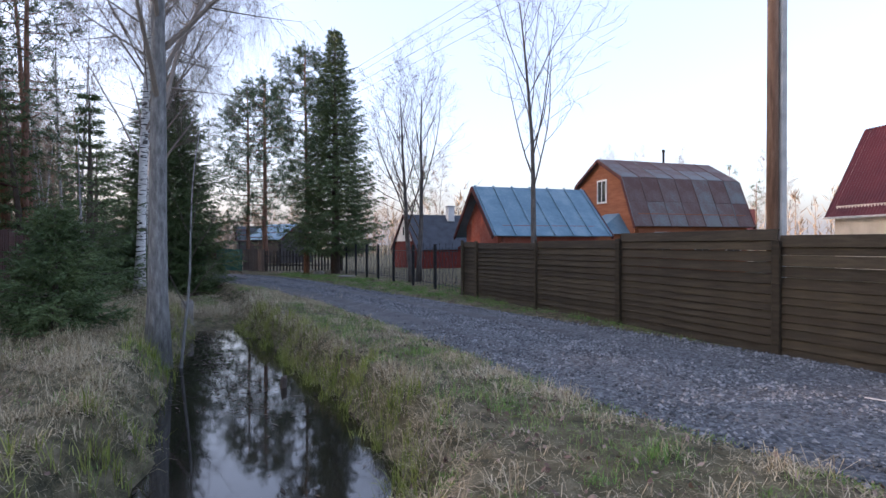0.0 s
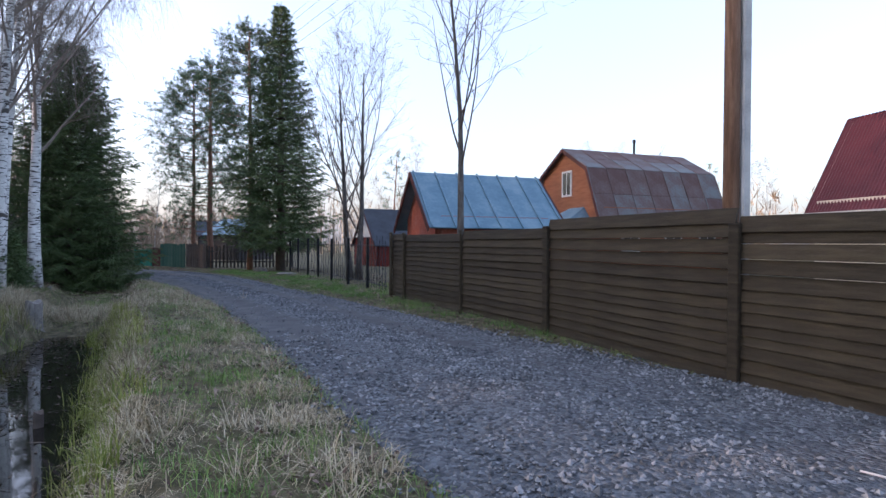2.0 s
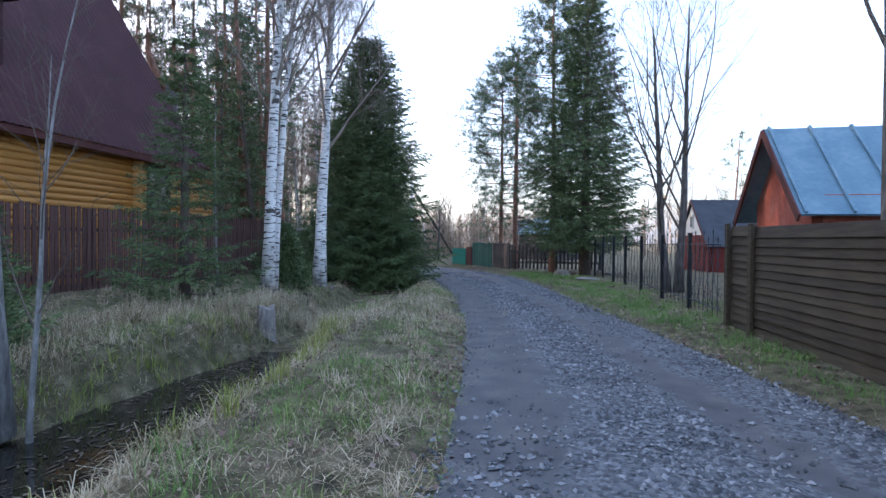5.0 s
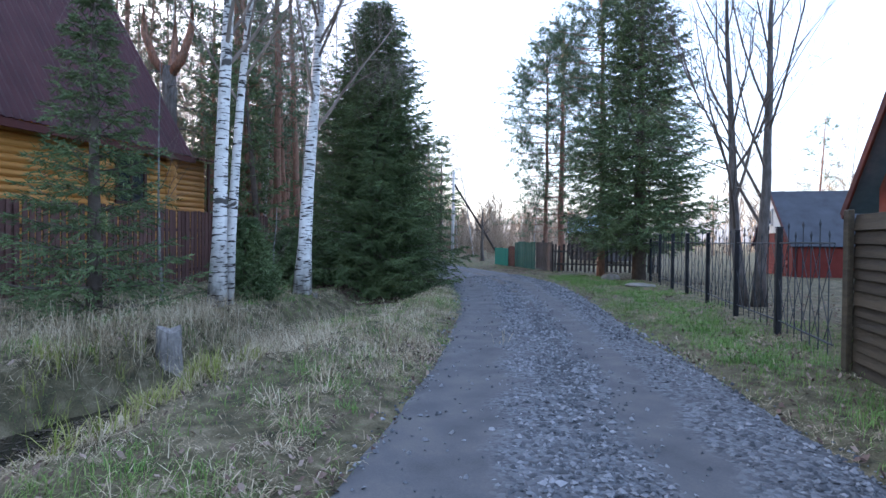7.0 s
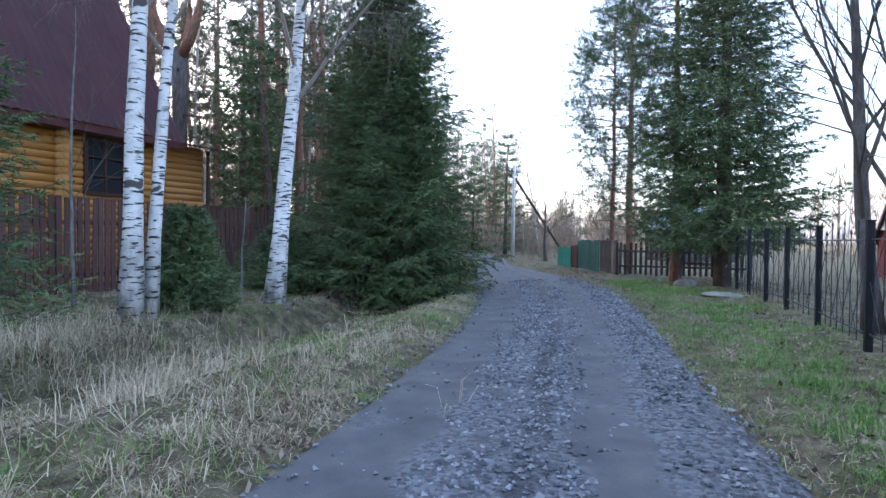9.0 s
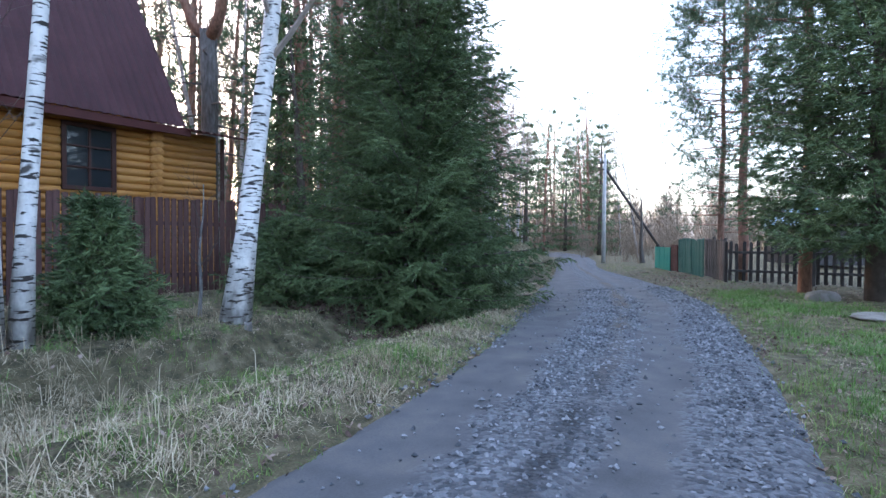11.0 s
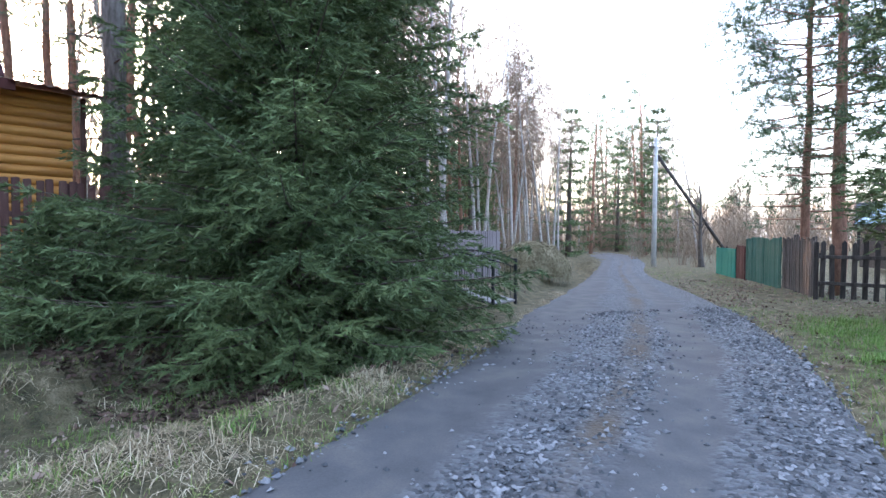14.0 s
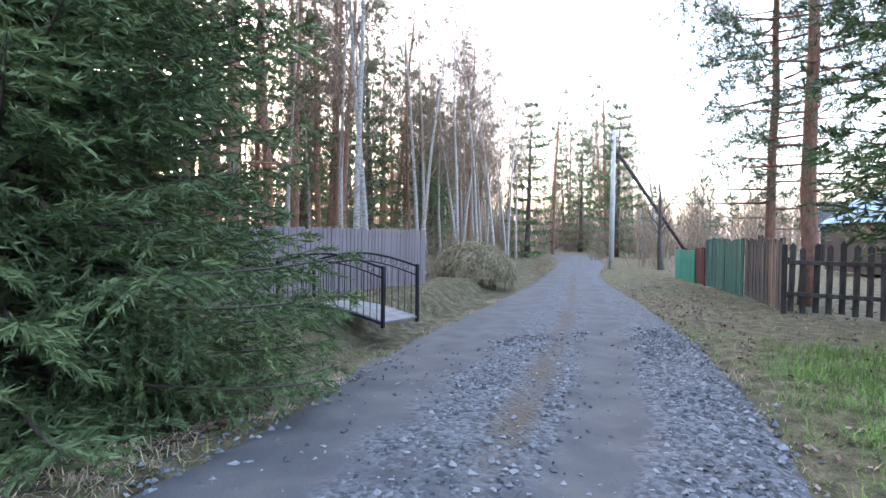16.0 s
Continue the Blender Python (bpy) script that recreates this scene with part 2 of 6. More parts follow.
M_BIRCHTWIG = mat("birch_twig", [(0.13, 0.108, 0.09), (0.26, 0.225, 0.19)], 2, 0.9, 0, island=0.4)
M_SPRUCE = mat("spruce_needle", [(0.042, 0.07, 0.03), (0.092, 0.138, 0.054), (0.15, 0.2, 0.08)], 0.9, 0.65, 0, island=0.35)
M_PINE = mat("pine_needle", [(0.035, 0.065, 0.034), (0.075, 0.12, 0.06), (0.125, 0.17, 0.08)], 0.8, 0.65, 0, island=0.4)
M_STUMP = mat("weathered_grey_stump", [(0.08, 0.075, 0.07), (0.2, 0.19, 0.175), (0.33, 0.31, 0.29)], 5, 0.95, 0.8, fine=30, stretch=(5, 5, 1))


def birch_bark():
    """White bark with short dark dashes across and a dark, cracked foot."""
    m = mat("white_birch_bark", [(0.4, 0.4, 0.39), (0.6, 0.6, 0.58), (0.72, 0.71, 0.68)], 4, 0.8, 0.3, fine=30, dist=0.01)
    t = m.node_tree
    nd, ln = t.nodes, t.links
    bs = nd["Principled BSDF"]
    base = bs.inputs["Base Color"].links[0].from_socket
    tc = nd.new("ShaderNodeTexCoord")

    def dashes(scale, st, lo, hi):
        mp = nd.new("ShaderNodeMapping")
        mp.inputs["Scale"].default_value = st
        ln.new(tc.outputs["Object"], mp.inputs["Vector"])
        n = nd.new("ShaderNodeTexNoise")
        n.inputs["Scale"].default_value, n.inputs["Detail"].default_value = scale, 3
        ln.new(mp.outputs[0], n.inputs["Vector"])
        r = nd.new("ShaderNodeMapRange")
        r.inputs[1].default_value, r.inputs[2].default_value = lo, hi
        ln.new(n.outputs[0], r.inputs[0])
        return r.outputs[0]

    d1 = dashes(3.0, (1.6, 1.6, 9.0), 0.56, 0.6)
    d2 = dashes(2.0, (1.2, 1.2, 2.2), 0.62, 0.68)
    sp = nd.new("ShaderNodeSeparateXYZ")
    ln.new(tc.outputs["Object"], sp.inputs[0])
    foot = nd.new("ShaderNodeMapRange")
    foot.inputs[1].default_value, foot.inputs[2].default_value, foot.inputs[3].default_value, foot.inputs[4].default_value = 0.3, 1.5, 0.75, 0.0
    ln.new(sp.outputs[2], foot.inputs[0])
    n3 = dashes(6.0, (1, 1, 0.5), 0.35, 0.62)
    fm = nd.new("ShaderNodeMath")
    fm.operation = "MULTIPLY"
    ln.new(foot.outputs[0], fm.inputs[0])
    ln.new(n3, fm.inputs[1])
    prev = base
    for fac, colr in ((d1, (0.03, 0.028, 0.026, 1)), (d2, (0.07, 0.065, 0.06, 1)), (fm.outputs[0], (0.07, 0.06, 0.05, 1))):
        mx = nd.new("ShaderNodeMix")
        mx.data_type = "RGBA"
        ln.new(fac, mx.inputs[0])
        ln.new(prev, mx.inputs[6])
        mx.inputs[7].default_value = colr
        prev = mx.outputs[2]
    ln.new(prev, bs.inputs["Base Color"])
    return m


M_BIRCH = birch_bark()


# ---- ground, road and ditch ----
ROAD_L = np.array([(16, -9), (9, -2.5), (5, 1.7), (1.45, 5.3), (-0.03, 7.1), (-1.86, 9.75), (-3.75, 12.4), (-6.2, 15.6), (-8.1, 17.8), (-10.2, 20.0), (-13.9, 23.4), (-16.2, 25.2), (-21.5, 29.6), (-31, 37), (-41, 44.2), (-56, 53), (-90, 66)], float)
ROAD_R = np.array([(19.5, -6.2), (12.5, 0.2), (8.6, 4.2), (5.0, 7.9), (3.8, 9.2), (1.6, 11.5), (-0.8, 14.2), (-3.4, 17.2), (-4.9, 18.75), (-7.55, 21.95), (-10.7, 25.35), (-13.6, 27.95), (-19.3, 31.95), (-29, 38.4), (-39, 46.5), (-54, 56), (-89, 69.5)], float)
DITCH = np.array([(1, -16, 1.2, 0.7), (-2.4, -6, 1.3, 0.7), (-2.1, 0.2, 1.6, 0.8), (-2.4, 4.6, 1.65, 0.8), (-4.25, 7.55, 1.55, 0.82), (-5.55, 9.5, 1.45, 0.78), (-7.0, 11.6, 1.25, 0.7), (-7.7, 12.7, 0.95, 0.6), (-9.5, 15.4, 1.4, 0.42), (-11.75, 18.4, 1.25, 0.4), (-13.9, 21.0, 1.5, 0.36), (-16.4, 23.8, 1.5, 0.45), (-20, 27.4, 1.4, 0.5), (-30, 35, 1.4, 0.4), (-56, 51, 1.4, 0.3)], float)
WATER_Z = -0.46


def smooth_line(p, n):
    """Catmull-Rom through points, n steps a piece."""
    q = np.vstack([2 * p[0] - p[1], p, 2 * p[-1] - p[-2]])
    out = []
    for i in range(1, len(q) - 2):
        for s in np.linspace(0, 1, n, endpoint=False):
            a, b, c, d = q[i - 1], q[i], q[i + 1], q[i + 2]
            out.append(0.5 * (2 * b + (c - a) * s + (2 * a - 5 * b + 4 * c - d) * s * s + (3 * b - a - 3 * c + d) * s ** 3))
    out.append(q[-2])
    return np.array(out)


RL, RR, DL = smooth_line(ROAD_L, 8), smooth_line(ROAD_R, 8), smooth_line(DITCH, 6)
RC = (RL + RR) / 2
RH = np.linalg.norm(RL - RR, axis=1) / 2


def near(line, p):
    """Distance to a polyline, the side (left is positive) and the place along it."""
    p = np.asarray(p, float)
    best = np.full(len(p), 1e9)
    side = np.zeros(len(p))
    where = np.zeros(len(p))
    for i in range(len(line) - 1):
        a, b = line[i, :2], line[i + 1, :2]
        d = b - a
        s = np.clip(((p - a) @ d) / (d @ d), 0, 1)
        q = p - (a + s[:, None] * d)
        r = np.hypot(q[:, 0], q[:, 1])
        m = r < best
        best[m] = r[m]
        side[m] = np.sign(d[0] * q[m, 1] - d[1] * q[m, 0])
        where[m] = i + s[m]
    return best, side, where


def wob(x, y, k=1.0, ph=0.0):
    return (np.sin(1.7 * k * x + 0.6 + ph) * np.cos(1.3 * k * y - 0.4 + ph) + 0.6 * np.sin(3.1 * k * x + 2.3 * k * y + ph) + 0.4 * np.cos(5.3 * k * x - 4.1 * k * y + 2 * ph)) / 2.0


def sstep(a, b, x):
    t = np.clip((x - a) / (b - a), 0, 1)
    return t * t * (3 - 2 * t)


def height(p):
    p = np.asarray(p, float)
    x, y = p[:, 0], p[:, 1]
    d, s, w = near(RC, p)
    half = np.interp(w, np.arange(len(RC)), RH)
    out = d - half
    base = -0.22 * sstep(28, 46, -0.75 * x + 0.66 * y) * sstep(120, 60, np.hypot(x, y))
    z = base + 0.05 * wob(x, y, 0.35) * sstep(0.2, 3, out) + 0.035 * wob(x, y, 1.1, 1.0) * sstep(0.0, 1.0, out)
    left = s > 0
    z += np.where(left, 0.10 * sstep(0.0, 0.6, out) + 0.12 * sstep(3.0, 5.5, out) + 0.2 * sstep(6, 14, out), 0.03 * sstep(0, 0.5, out))
    dd, ds, dw = near(DL, p)
    hw = np.interp(dw, np.arange(len(DL)), DL[:, 2])
    dep = np.interp(dw, np.arange(len(DL)), DL[:, 3])
    hw = hw * (1 + 0.18 * wob(x, y, 0.8, 2.0))
    z -= dep * sstep(1.0, 0.5, dd / hw) * 1.08
    z -= 0.06 * sstep(0.1, -0.3, out)
    return z


def ground_z(x, y):
    return float(height([(x, y)])[0])


def axis(lo, hi, step, far):
    a = np.arange(lo, hi + step / 2, step)
    g = step * 1.35 ** np.arange(1, 60)
    g = np.cumsum(g)
    g = g[g < far]
    return np.concatenate([(lo - g)[::-1], a, hi + g])


gx, gy = axis(-34, 8, 0.24, 1500), axis(-3, 42, 0.24, 1500)
GX, GY = np.meshgrid(gx, gy)
gp = np.stack([GX.ravel(), GY.ravel()], 1)
gz = height(gp)
ni, nj = len(gx), len(gy)
k = (np.arange(nj - 1)[:, None] * ni + np.arange(ni - 1)[None]).ravel()
gm = MB()
gm.add(np.column_stack([gp, gz]), np.concatenate([np.column_stack([k, k + 1, k + ni + 1]), np.column_stack([k, k + ni + 1, k + ni])]))
ground = tagged(part("ground", gm, M_SOIL, smooth=True), "rough spring meadow ground with dead thatch and moss", "ground", kind="structure")

# road: a strip with a worn crown, its ragged edges sinking into the verge
NU = 25
us = np.linspace(-1, 1, NU)
fine = smooth_line(np.column_stack([ROAD_L, ROAD_R]), 40)
rv, ruv = [], []
run = np.concatenate([[0], np.cumsum(np.linalg.norm(np.diff((fine[:, :2] + fine[:, 2:]) / 2, axis=0), axis=1))])
for i, row in enumerate(fine):
    l, r = row[:2], row[2:]
    for u in us:
        e = 1 + 0.05 * wob(np.array(run[i]), np.array(u * 3.0), 1.3) + 0.03 * wob(np.array(run[i]), np.array(u * 2.0), 4.1, 1.0)
        p = (l + r) / 2 + (r - l) / 2 * u * e * 1.06
        rv.append((p[0], p[1]))
        ruv.append((u * e * 1.06, run[i]))
rv, ruv = np.array(rv), np.array(ruv)
u = ruv[:, 0]
basez = -0.22 * sstep(28, 46, -0.75 * rv[:, 0] + 0.66 * rv[:, 1])
rz = basez + 0.025 + 0.02 * np.cos(u * 1.4) - 0.03 * np.exp(-((u + 0.72) / 0.18) ** 2) - 0.03 * np.exp(-((u - 0.33) / 0.14) ** 2) + 0.012 * wob(rv[:, 0], rv[:, 1], 1.6)
rz -= 0.10 * sstep(0.86, 1.06, np.abs(u))
k = (np.arange(len(fine) - 1)[:, None] * NU + np.arange(NU - 1)[None]).ravel()
rm = MB()
rm.add(np.column_stack([rv, rz]), np.concatenate([np.column_stack([k, k + 1, k + NU + 1]), np.column_stack([k, k + NU + 1, k + NU])]))
road_me = rm.mesh("road", True)
uvl = road_me.uv_layers.new(name="UVMap")
li = np.zeros(len(road_me.loops), dtype=np.int32)
road_me.loops.foreach_get("vertex_index", li)
uvl.data.foreach_set("uv", ruv[li].astype(np.float32).ravel())


def road_material():
    """Packed earth in the wheel tracks, loose blue-grey gravel between and beside them."""
    m = mat("packed_earth_and_gravel", [(0.054, 0.057, 0.061), (0.083, 0.087, 0.093), (0.125, 0.122, 0.115)], 2.2, 0.9, 0.35, fine=70, dist=0.02)
    t = m.node_tree
    nd, ln = t.nodes, t.links
    bs = nd["Principled BSDF"]
    earth = bs.inputs["Base Color"].links[0].from_socket
    tc = nd.new("ShaderNodeTexCoord")
    vo = nd.new("ShaderNodeTexVoronoi")
    vo.inputs["Scale"].default_value = 26
    ln.new(tc.outputs["Object"], vo.inputs["Vector"])
    rp = nd.new("ShaderNodeValToRGB")
    el = rp.color_ramp.elements
    el[0].color, el[1].color = (0.052, 0.057, 0.063, 1), (0.16, 0.172, 0.188, 1)
    bw = nd.new("ShaderNodeSeparateColor")
    ln.new(vo.outputs["Color"], bw.inputs[0])
    ln.new(bw.outputs[0], rp.inputs[0])
    sep = nd.new("ShaderNodeSeparateXYZ")
    ln.new(tc.outputs["UV"], sep.inputs[0])
    ns = nd.new("ShaderNodeTexNoise")
    ns.inputs["Scale"].default_value, ns.inputs["Detail"].default_value = 1.1, 5
    ln.new(tc.outputs["Object"], ns.inputs["Vector"])
    cv = nd.new("ShaderNodeValToRGB")
    pos = ((0.0, 0.35), (0.04, 0.1), (0.2, 0.06), (0.25, 0.3), (0.32, 0.62), (0.45, 0.75), (0.56, 0.6), (0.62, 0.12), (0.69, 0.12), (0.76, 0.65), (0.9, 0.75), (1.0, 0.45))
    ce = cv.color_ramp.elements
    while len(ce) < len(pos):
        ce.new(0.5)
    for e, (q, g) in zip(ce, pos):
        e.position, e.color = q, (g, g, g, 1)
    mu = nd.new("ShaderNodeMath")
    mu.operation = "MULTIPLY_ADD"
    mu.inputs[1].default_value, mu.inputs[2].default_value = 0.5, 0.5
    ln.new(sep.outputs[0], mu.inputs[0])
    ln.new(mu.outputs[0], cv.inputs[0])
    # fresh gravel lies over the whole width on the stretch beside the long fence
    fresh = nd.new("ShaderNodeMapRange")
    fresh.inputs[1].default_value, fresh.inputs[2].default_value, fresh.inputs[3].default_value, fresh.inputs[4].default_value = FRESH_END, FRESH_END - 5, 0.0, 0.75
    ln.new(sep.outputs[1], fresh.inputs[0])
    s1 = nd.new("ShaderNodeMath")
    s1.operation = "ADD"
    ln.new(cv.outputs[0], s1.inputs[0])
    ln.new(fresh.outputs[0], s1.inputs[1])
    s2 = nd.new("ShaderNodeMath")
    s2.operation = "MULTIPLY_ADD"
    s2.inputs[1].default_value = 1.6
    ln.new(ns.outputs[0], s2.inputs[0])
    ln.new(s1.outputs[0], s2.inputs[2])
    mr = nd.new("ShaderNodeMapRange")
    mr.inputs[1].default_value, mr.inputs[2].default_value = 1.12, 1.42
    ln.new(s2.outputs[0], mr.inputs[0])
    mx = nd.new("ShaderNodeMix")
    mx.data_type = "RGBA"
    ln.new(mr.outputs[0], mx.inputs[0])
    ln.new(earth, mx.inputs[6])
    ln.new(rp.outputs[0], mx.inputs[7])
    # a dark oily streak along the middle
    def ramp(src, a, b_, c, d_):
        lo, hi = nd.new("ShaderNodeMapRange"), nd.new("ShaderNodeMapRange")
        lo.inputs[1].default_value, lo.inputs[2].default_value = a, b_
        hi.inputs[1].default_value, hi.inputs[2].default_value, hi.inputs[3].default_value, hi.inputs[4].default_value = c, d_, 1.0, 0.0
        ln.new(src, lo.inputs[0])
        ln.new(src, hi.inputs[0])
        q = nd.new("ShaderNodeMath")
        q.operation = "MULTIPLY"
        ln.new(lo.outputs[0], q.inputs[0])
        ln.new(hi.outputs[0], q.inputs[1])
        return q.outputs[0]
    across = ramp(sep.outputs[0], -0.13, -0.06, -0.01, 0.07)
    along = ramp(sep.outputs[1], STREAK - 1.0, STREAK + 2.0, STREAK + 6.5, STREAK + 10)
    both = nd.new("ShaderNodeMath")
    both.operation = "MULTIPLY"
    ln.new(across, both.inputs[0])
    ln.new(along, both.inputs[1])
    rag = nd.new("ShaderNodeMapRange")
    rag.inputs[1].default_value, rag.inputs[2].default_value = 0.35, 0.6
    ln.new(ns.outputs[0], rag.inputs[0])
    both2 = nd.new("ShaderNodeMath")
    both2.operation = "MULTIPLY"
    ln.new(both.outputs[0], both2.inputs[0])
    ln.new(rag.outputs[0], both2.inputs[1])
    oil = nd.new("ShaderNodeMix")
    oil.data_type = "RGBA"
    ln.new(both2.outputs[0], oil.inputs[0])
    ln.new(mx.outputs[2], oil.inputs[6])
    oil.inputs[7].default_value = (0.03, 0.032, 0.035, 1)
    # a strip of bare brown dirt between the gravel further on
    q1, q2 = ramp(sep.outputs[0], -0.12, -0.03, 0.03, 0.11), ramp(sep.outputs[1], STREAK + 7.0, STREAK + 11.0, STREAK + 40.0, STREAK + 55.0)
    strip = nd.new("ShaderNodeMath")
    strip.operation = "MULTIPLY"
    ln.new(q1, strip.inputs[0])
    ln.new(q2, strip.inputs[1])
    strip2 = nd.new("ShaderNodeMath")
    strip2.operation = "MULTIPLY"
    ln.new(strip.outputs[0], strip2.inputs[0])
    ln.new(rag.outputs[0], strip2.inputs[1])
    dirt = nd.new("ShaderNodeMix")
    dirt.data_type = "RGBA"
    ln.new(strip2.outputs[0], dirt.inputs[0])
    ln.new(oil.outputs[2], dirt.inputs[6])
    dirt.inputs[7].default_value = (0.105, 0.09, 0.072, 1)
    ln.new(dirt.outputs[2], bs.inputs["Base Color"])
    old = bs.inputs["Normal"].links[0].from_node
    b2 = nd.new("ShaderNodeBump")
    b2.inputs["Distance"].default_value = 0.03
    ln.new(mr.outputs[0], b2.inputs["Strength"])
    ln.new(vo.outputs["Distance"], b2.inputs["Height"])
    b2.invert = True
    ln.new(old.outputs[0], b2.inputs["Normal"])
    ln.new(b2.outputs[0], bs.inputs["Normal"])
    return m


def road_run(x, y):
    return float(run[np.argmin(np.hypot((fine[:, 0] + fine[:, 2]) / 2 - x, (fine[:, 1] + fine[:, 3]) / 2 - y))])


FRESH_END, STREAK = road_run(-1.0, 12.2), road_run(-3.2, 14.8)
M_ROAD = road_material()
road = tagged(part("road", road_me, M_ROAD), "unpaved village road of packed earth and blue-grey gravel", "road", kind="structure")

# still dark water in the ditch
wm = MB()
wl = DL[(DL[:, 3] > 0.57)]
dirs = unit(np.gradient(wl[:, :2], axis=0))
nrm = np.column_stack([-dirs[:, 1], dirs[:, 0]])
a = np.column_stack([wl[:, :2] + nrm * 1.75, np.full(len(wl), WATER_Z)])
b = np.column_stack([wl[:, :2] - nrm * 1.75, np.full(len(wl), WATER_Z)])
wv = np.stack([a, b], 1).reshape(-1, 3)
wf = []
for i in range(len(wl) - 1):
    wf += [(2 * i, 2 * i + 1, 2 * i + 3), (2 * i, 2 * i + 3, 2 * i + 2)]
wm.add(wv, wf)
M_WATER = mat("dark_ditch_water", [(0.008, 0.008, 0.007), (0.02, 0.018, 0.014)], 1.5, 0.03, 0.05, fine=12, spec=1.0, dist=0.01)
tagged(part("water", wm, M_WATER), "still dark brown water in the roadside ditch", "water", kind="structure")


# ---- long board fence ----
def lerp(a, b, s):
    return np.asarray(a, float) + (np.asarray(b, float) - np.asarray(a, float)) * s


def board_fence(pts):
    """Overlapping horizontal boards between square posts; each board is a part."""
    th = empty("board_fence", pose(0, 0, 0), "long dark brown fence of overlapping horizontal boards beside the road", "fence")
    for (ax, ay), (bx, by) in zip(pts[:-1], pts[1:]):
        L = math.hypot(bx - ax, by - ay)
        yaw = math.degrees(math.atan2(by - ay, bx - ax))
        za, zb = ground_z(ax, ay), ground_z(bx, by)
        at = pose(ax, ay, 0, 0, 0, yaw)
        n = 13
        zz = 0.03
        for i in range(n):
            h = 0.15 + 0.012 * rng.normal() if i < n - 1 else 0.17
            h = max(0.12, min(0.18, h))
            slope = math.degrees(math.atan2(zb - za, L)) * (1 - i / n) + 0.12 * rng.normal()
            zc = zz + h / 2 + (za + zb) / 2 * (1 - i / n)
            b = box_part("board", (L / 2, -0.012 + 0.005 * rng.normal(), zc), (L - 0.03, 0.028, h + 0.012), M_PLANK, th, 0.004)
            b.matrix_basis = at @ pose(L / 2, 0.004 * rng.normal(), zc, 14.0 + 1.5 * rng.normal(), -slope, 0)
            zz += h - 0.018 + (0.034 if i in (8, 9, 10) and ax > 3 and ax < 8 else 0)
    for i, (x, y) in enumerate(pts):
        z = ground_z(x, y)
        d = np.array(pts[min(i + 1, len(pts) - 1)]) - np.array(pts[max(i - 1, 0)])
        yaw = math.degrees(math.atan2(d[1], d[0]))
        w = 0.05 if i in (len(pts) - 3,) else 0.13
        p = box_part("post", (0, 0, 0), (w, 0.06, 1.86), M_PLANK, th, 0.01)
        p.matrix_basis = pose(x, y, z, 0, 0, yaw) @ pose(0, 0.055, 0.86)


FENCE = [(11.3, -2.1), (9.3, 0.85), (7.4, 3.7), (5.55, 6.45), (3.68, 9.2), (1.78, 12.1), (0.1, 14.6), (-1.72, 17.35), (-2.25, 18.15)]
board_fence(FENCE)


# ---- wrought iron fence on steel posts ----
IRON = [(-2.5, 18.5), (-3.6, 20.4), (-4.85, 22.3), (-6.2, 24.4), (-7.4, 26.1), (-8.3, 27.2), (-9.3, 28.5), (-10.3, 29.9)]


def iron_panel(a, b, first):
    L = math.hypot(b[0] - a[0], b[1] - a[1])
    yaw = math.degrees(math.atan2(b[1] - a[1], b[0] - a[0]))
    z = ground_z(*a) * 0.5 + ground_z(*b) * 0.5
    base = pose(a[0], a[1], z, 0, 0, yaw)
    th = iron

    def put(ob):
        ob.matrix_basis = base @ ob.matrix_basis
    for zc, nm in ((0.22, "bottom_rail"), (1.42, "top_rail")):
        put(box_part(nm, (L / 2, 0, zc), (L, 0.02, 0.02), M_RODS, th, 0.003))
    n = max(3, int(L / 0.3))
    for i in range(n):
        x = (i + 0.5) * L / n
        mb = MB()
        top = 1.72 if i % 2 else 1.58
        tube(mb, [(x, 0, 0.08), (x, 0, top - 0.1), (x, 0, top - 0.06), (x, 0, top)], [0.007, 0.007, 0.016, 0.001], 5)
        put(part("rod", mb, M_RODS, th))
    m = max(3, int(L / 0.42))
    for i in range(-2, m):
        for s in (1, -1):
            x0, x1 = i * L / m, i * L / m + 0.75
            lo, hi = (x0, x1) if s == 1 else (x1, x0)
            p0, p1 = np.array([lo, s * 0.008, 0.22]), np.array([hi, s * 0.008, 1.42])
            seg = []
            for q in np.linspace(0, 1, 13):
                p = lerp(p0, p1, q)
                if 0 <= p[0] <= L:
                    seg.append(p)
            if len(seg) > 2:
                mb = MB()
                tube(mb, [seg[0], seg[-1]], 0.005, 4)
                put(part("cross_rod", mb, M_RODS, th))


iron = empty("iron_fence", pose(0, 0, 0), "dark iron fence of crossing rods with spiked tops", "fence")
for a, b in zip(IRON[:-1], IRON[1:]):
    iron_panel(a, b, False)
for x, y in IRON[1:]:
    p = box_part("post", (0, 0, 0), (0.085, 0.085, 1.66), M_IRON, iron, 0.008)
    p.matrix_basis = pose(x, y, ground_z(x, y) + 0.82, 0, 0, 34)
    box_part("cap", (0, 0, 0.84), (0.1, 0.1, 0.02), M_IRON, p, 0.005)


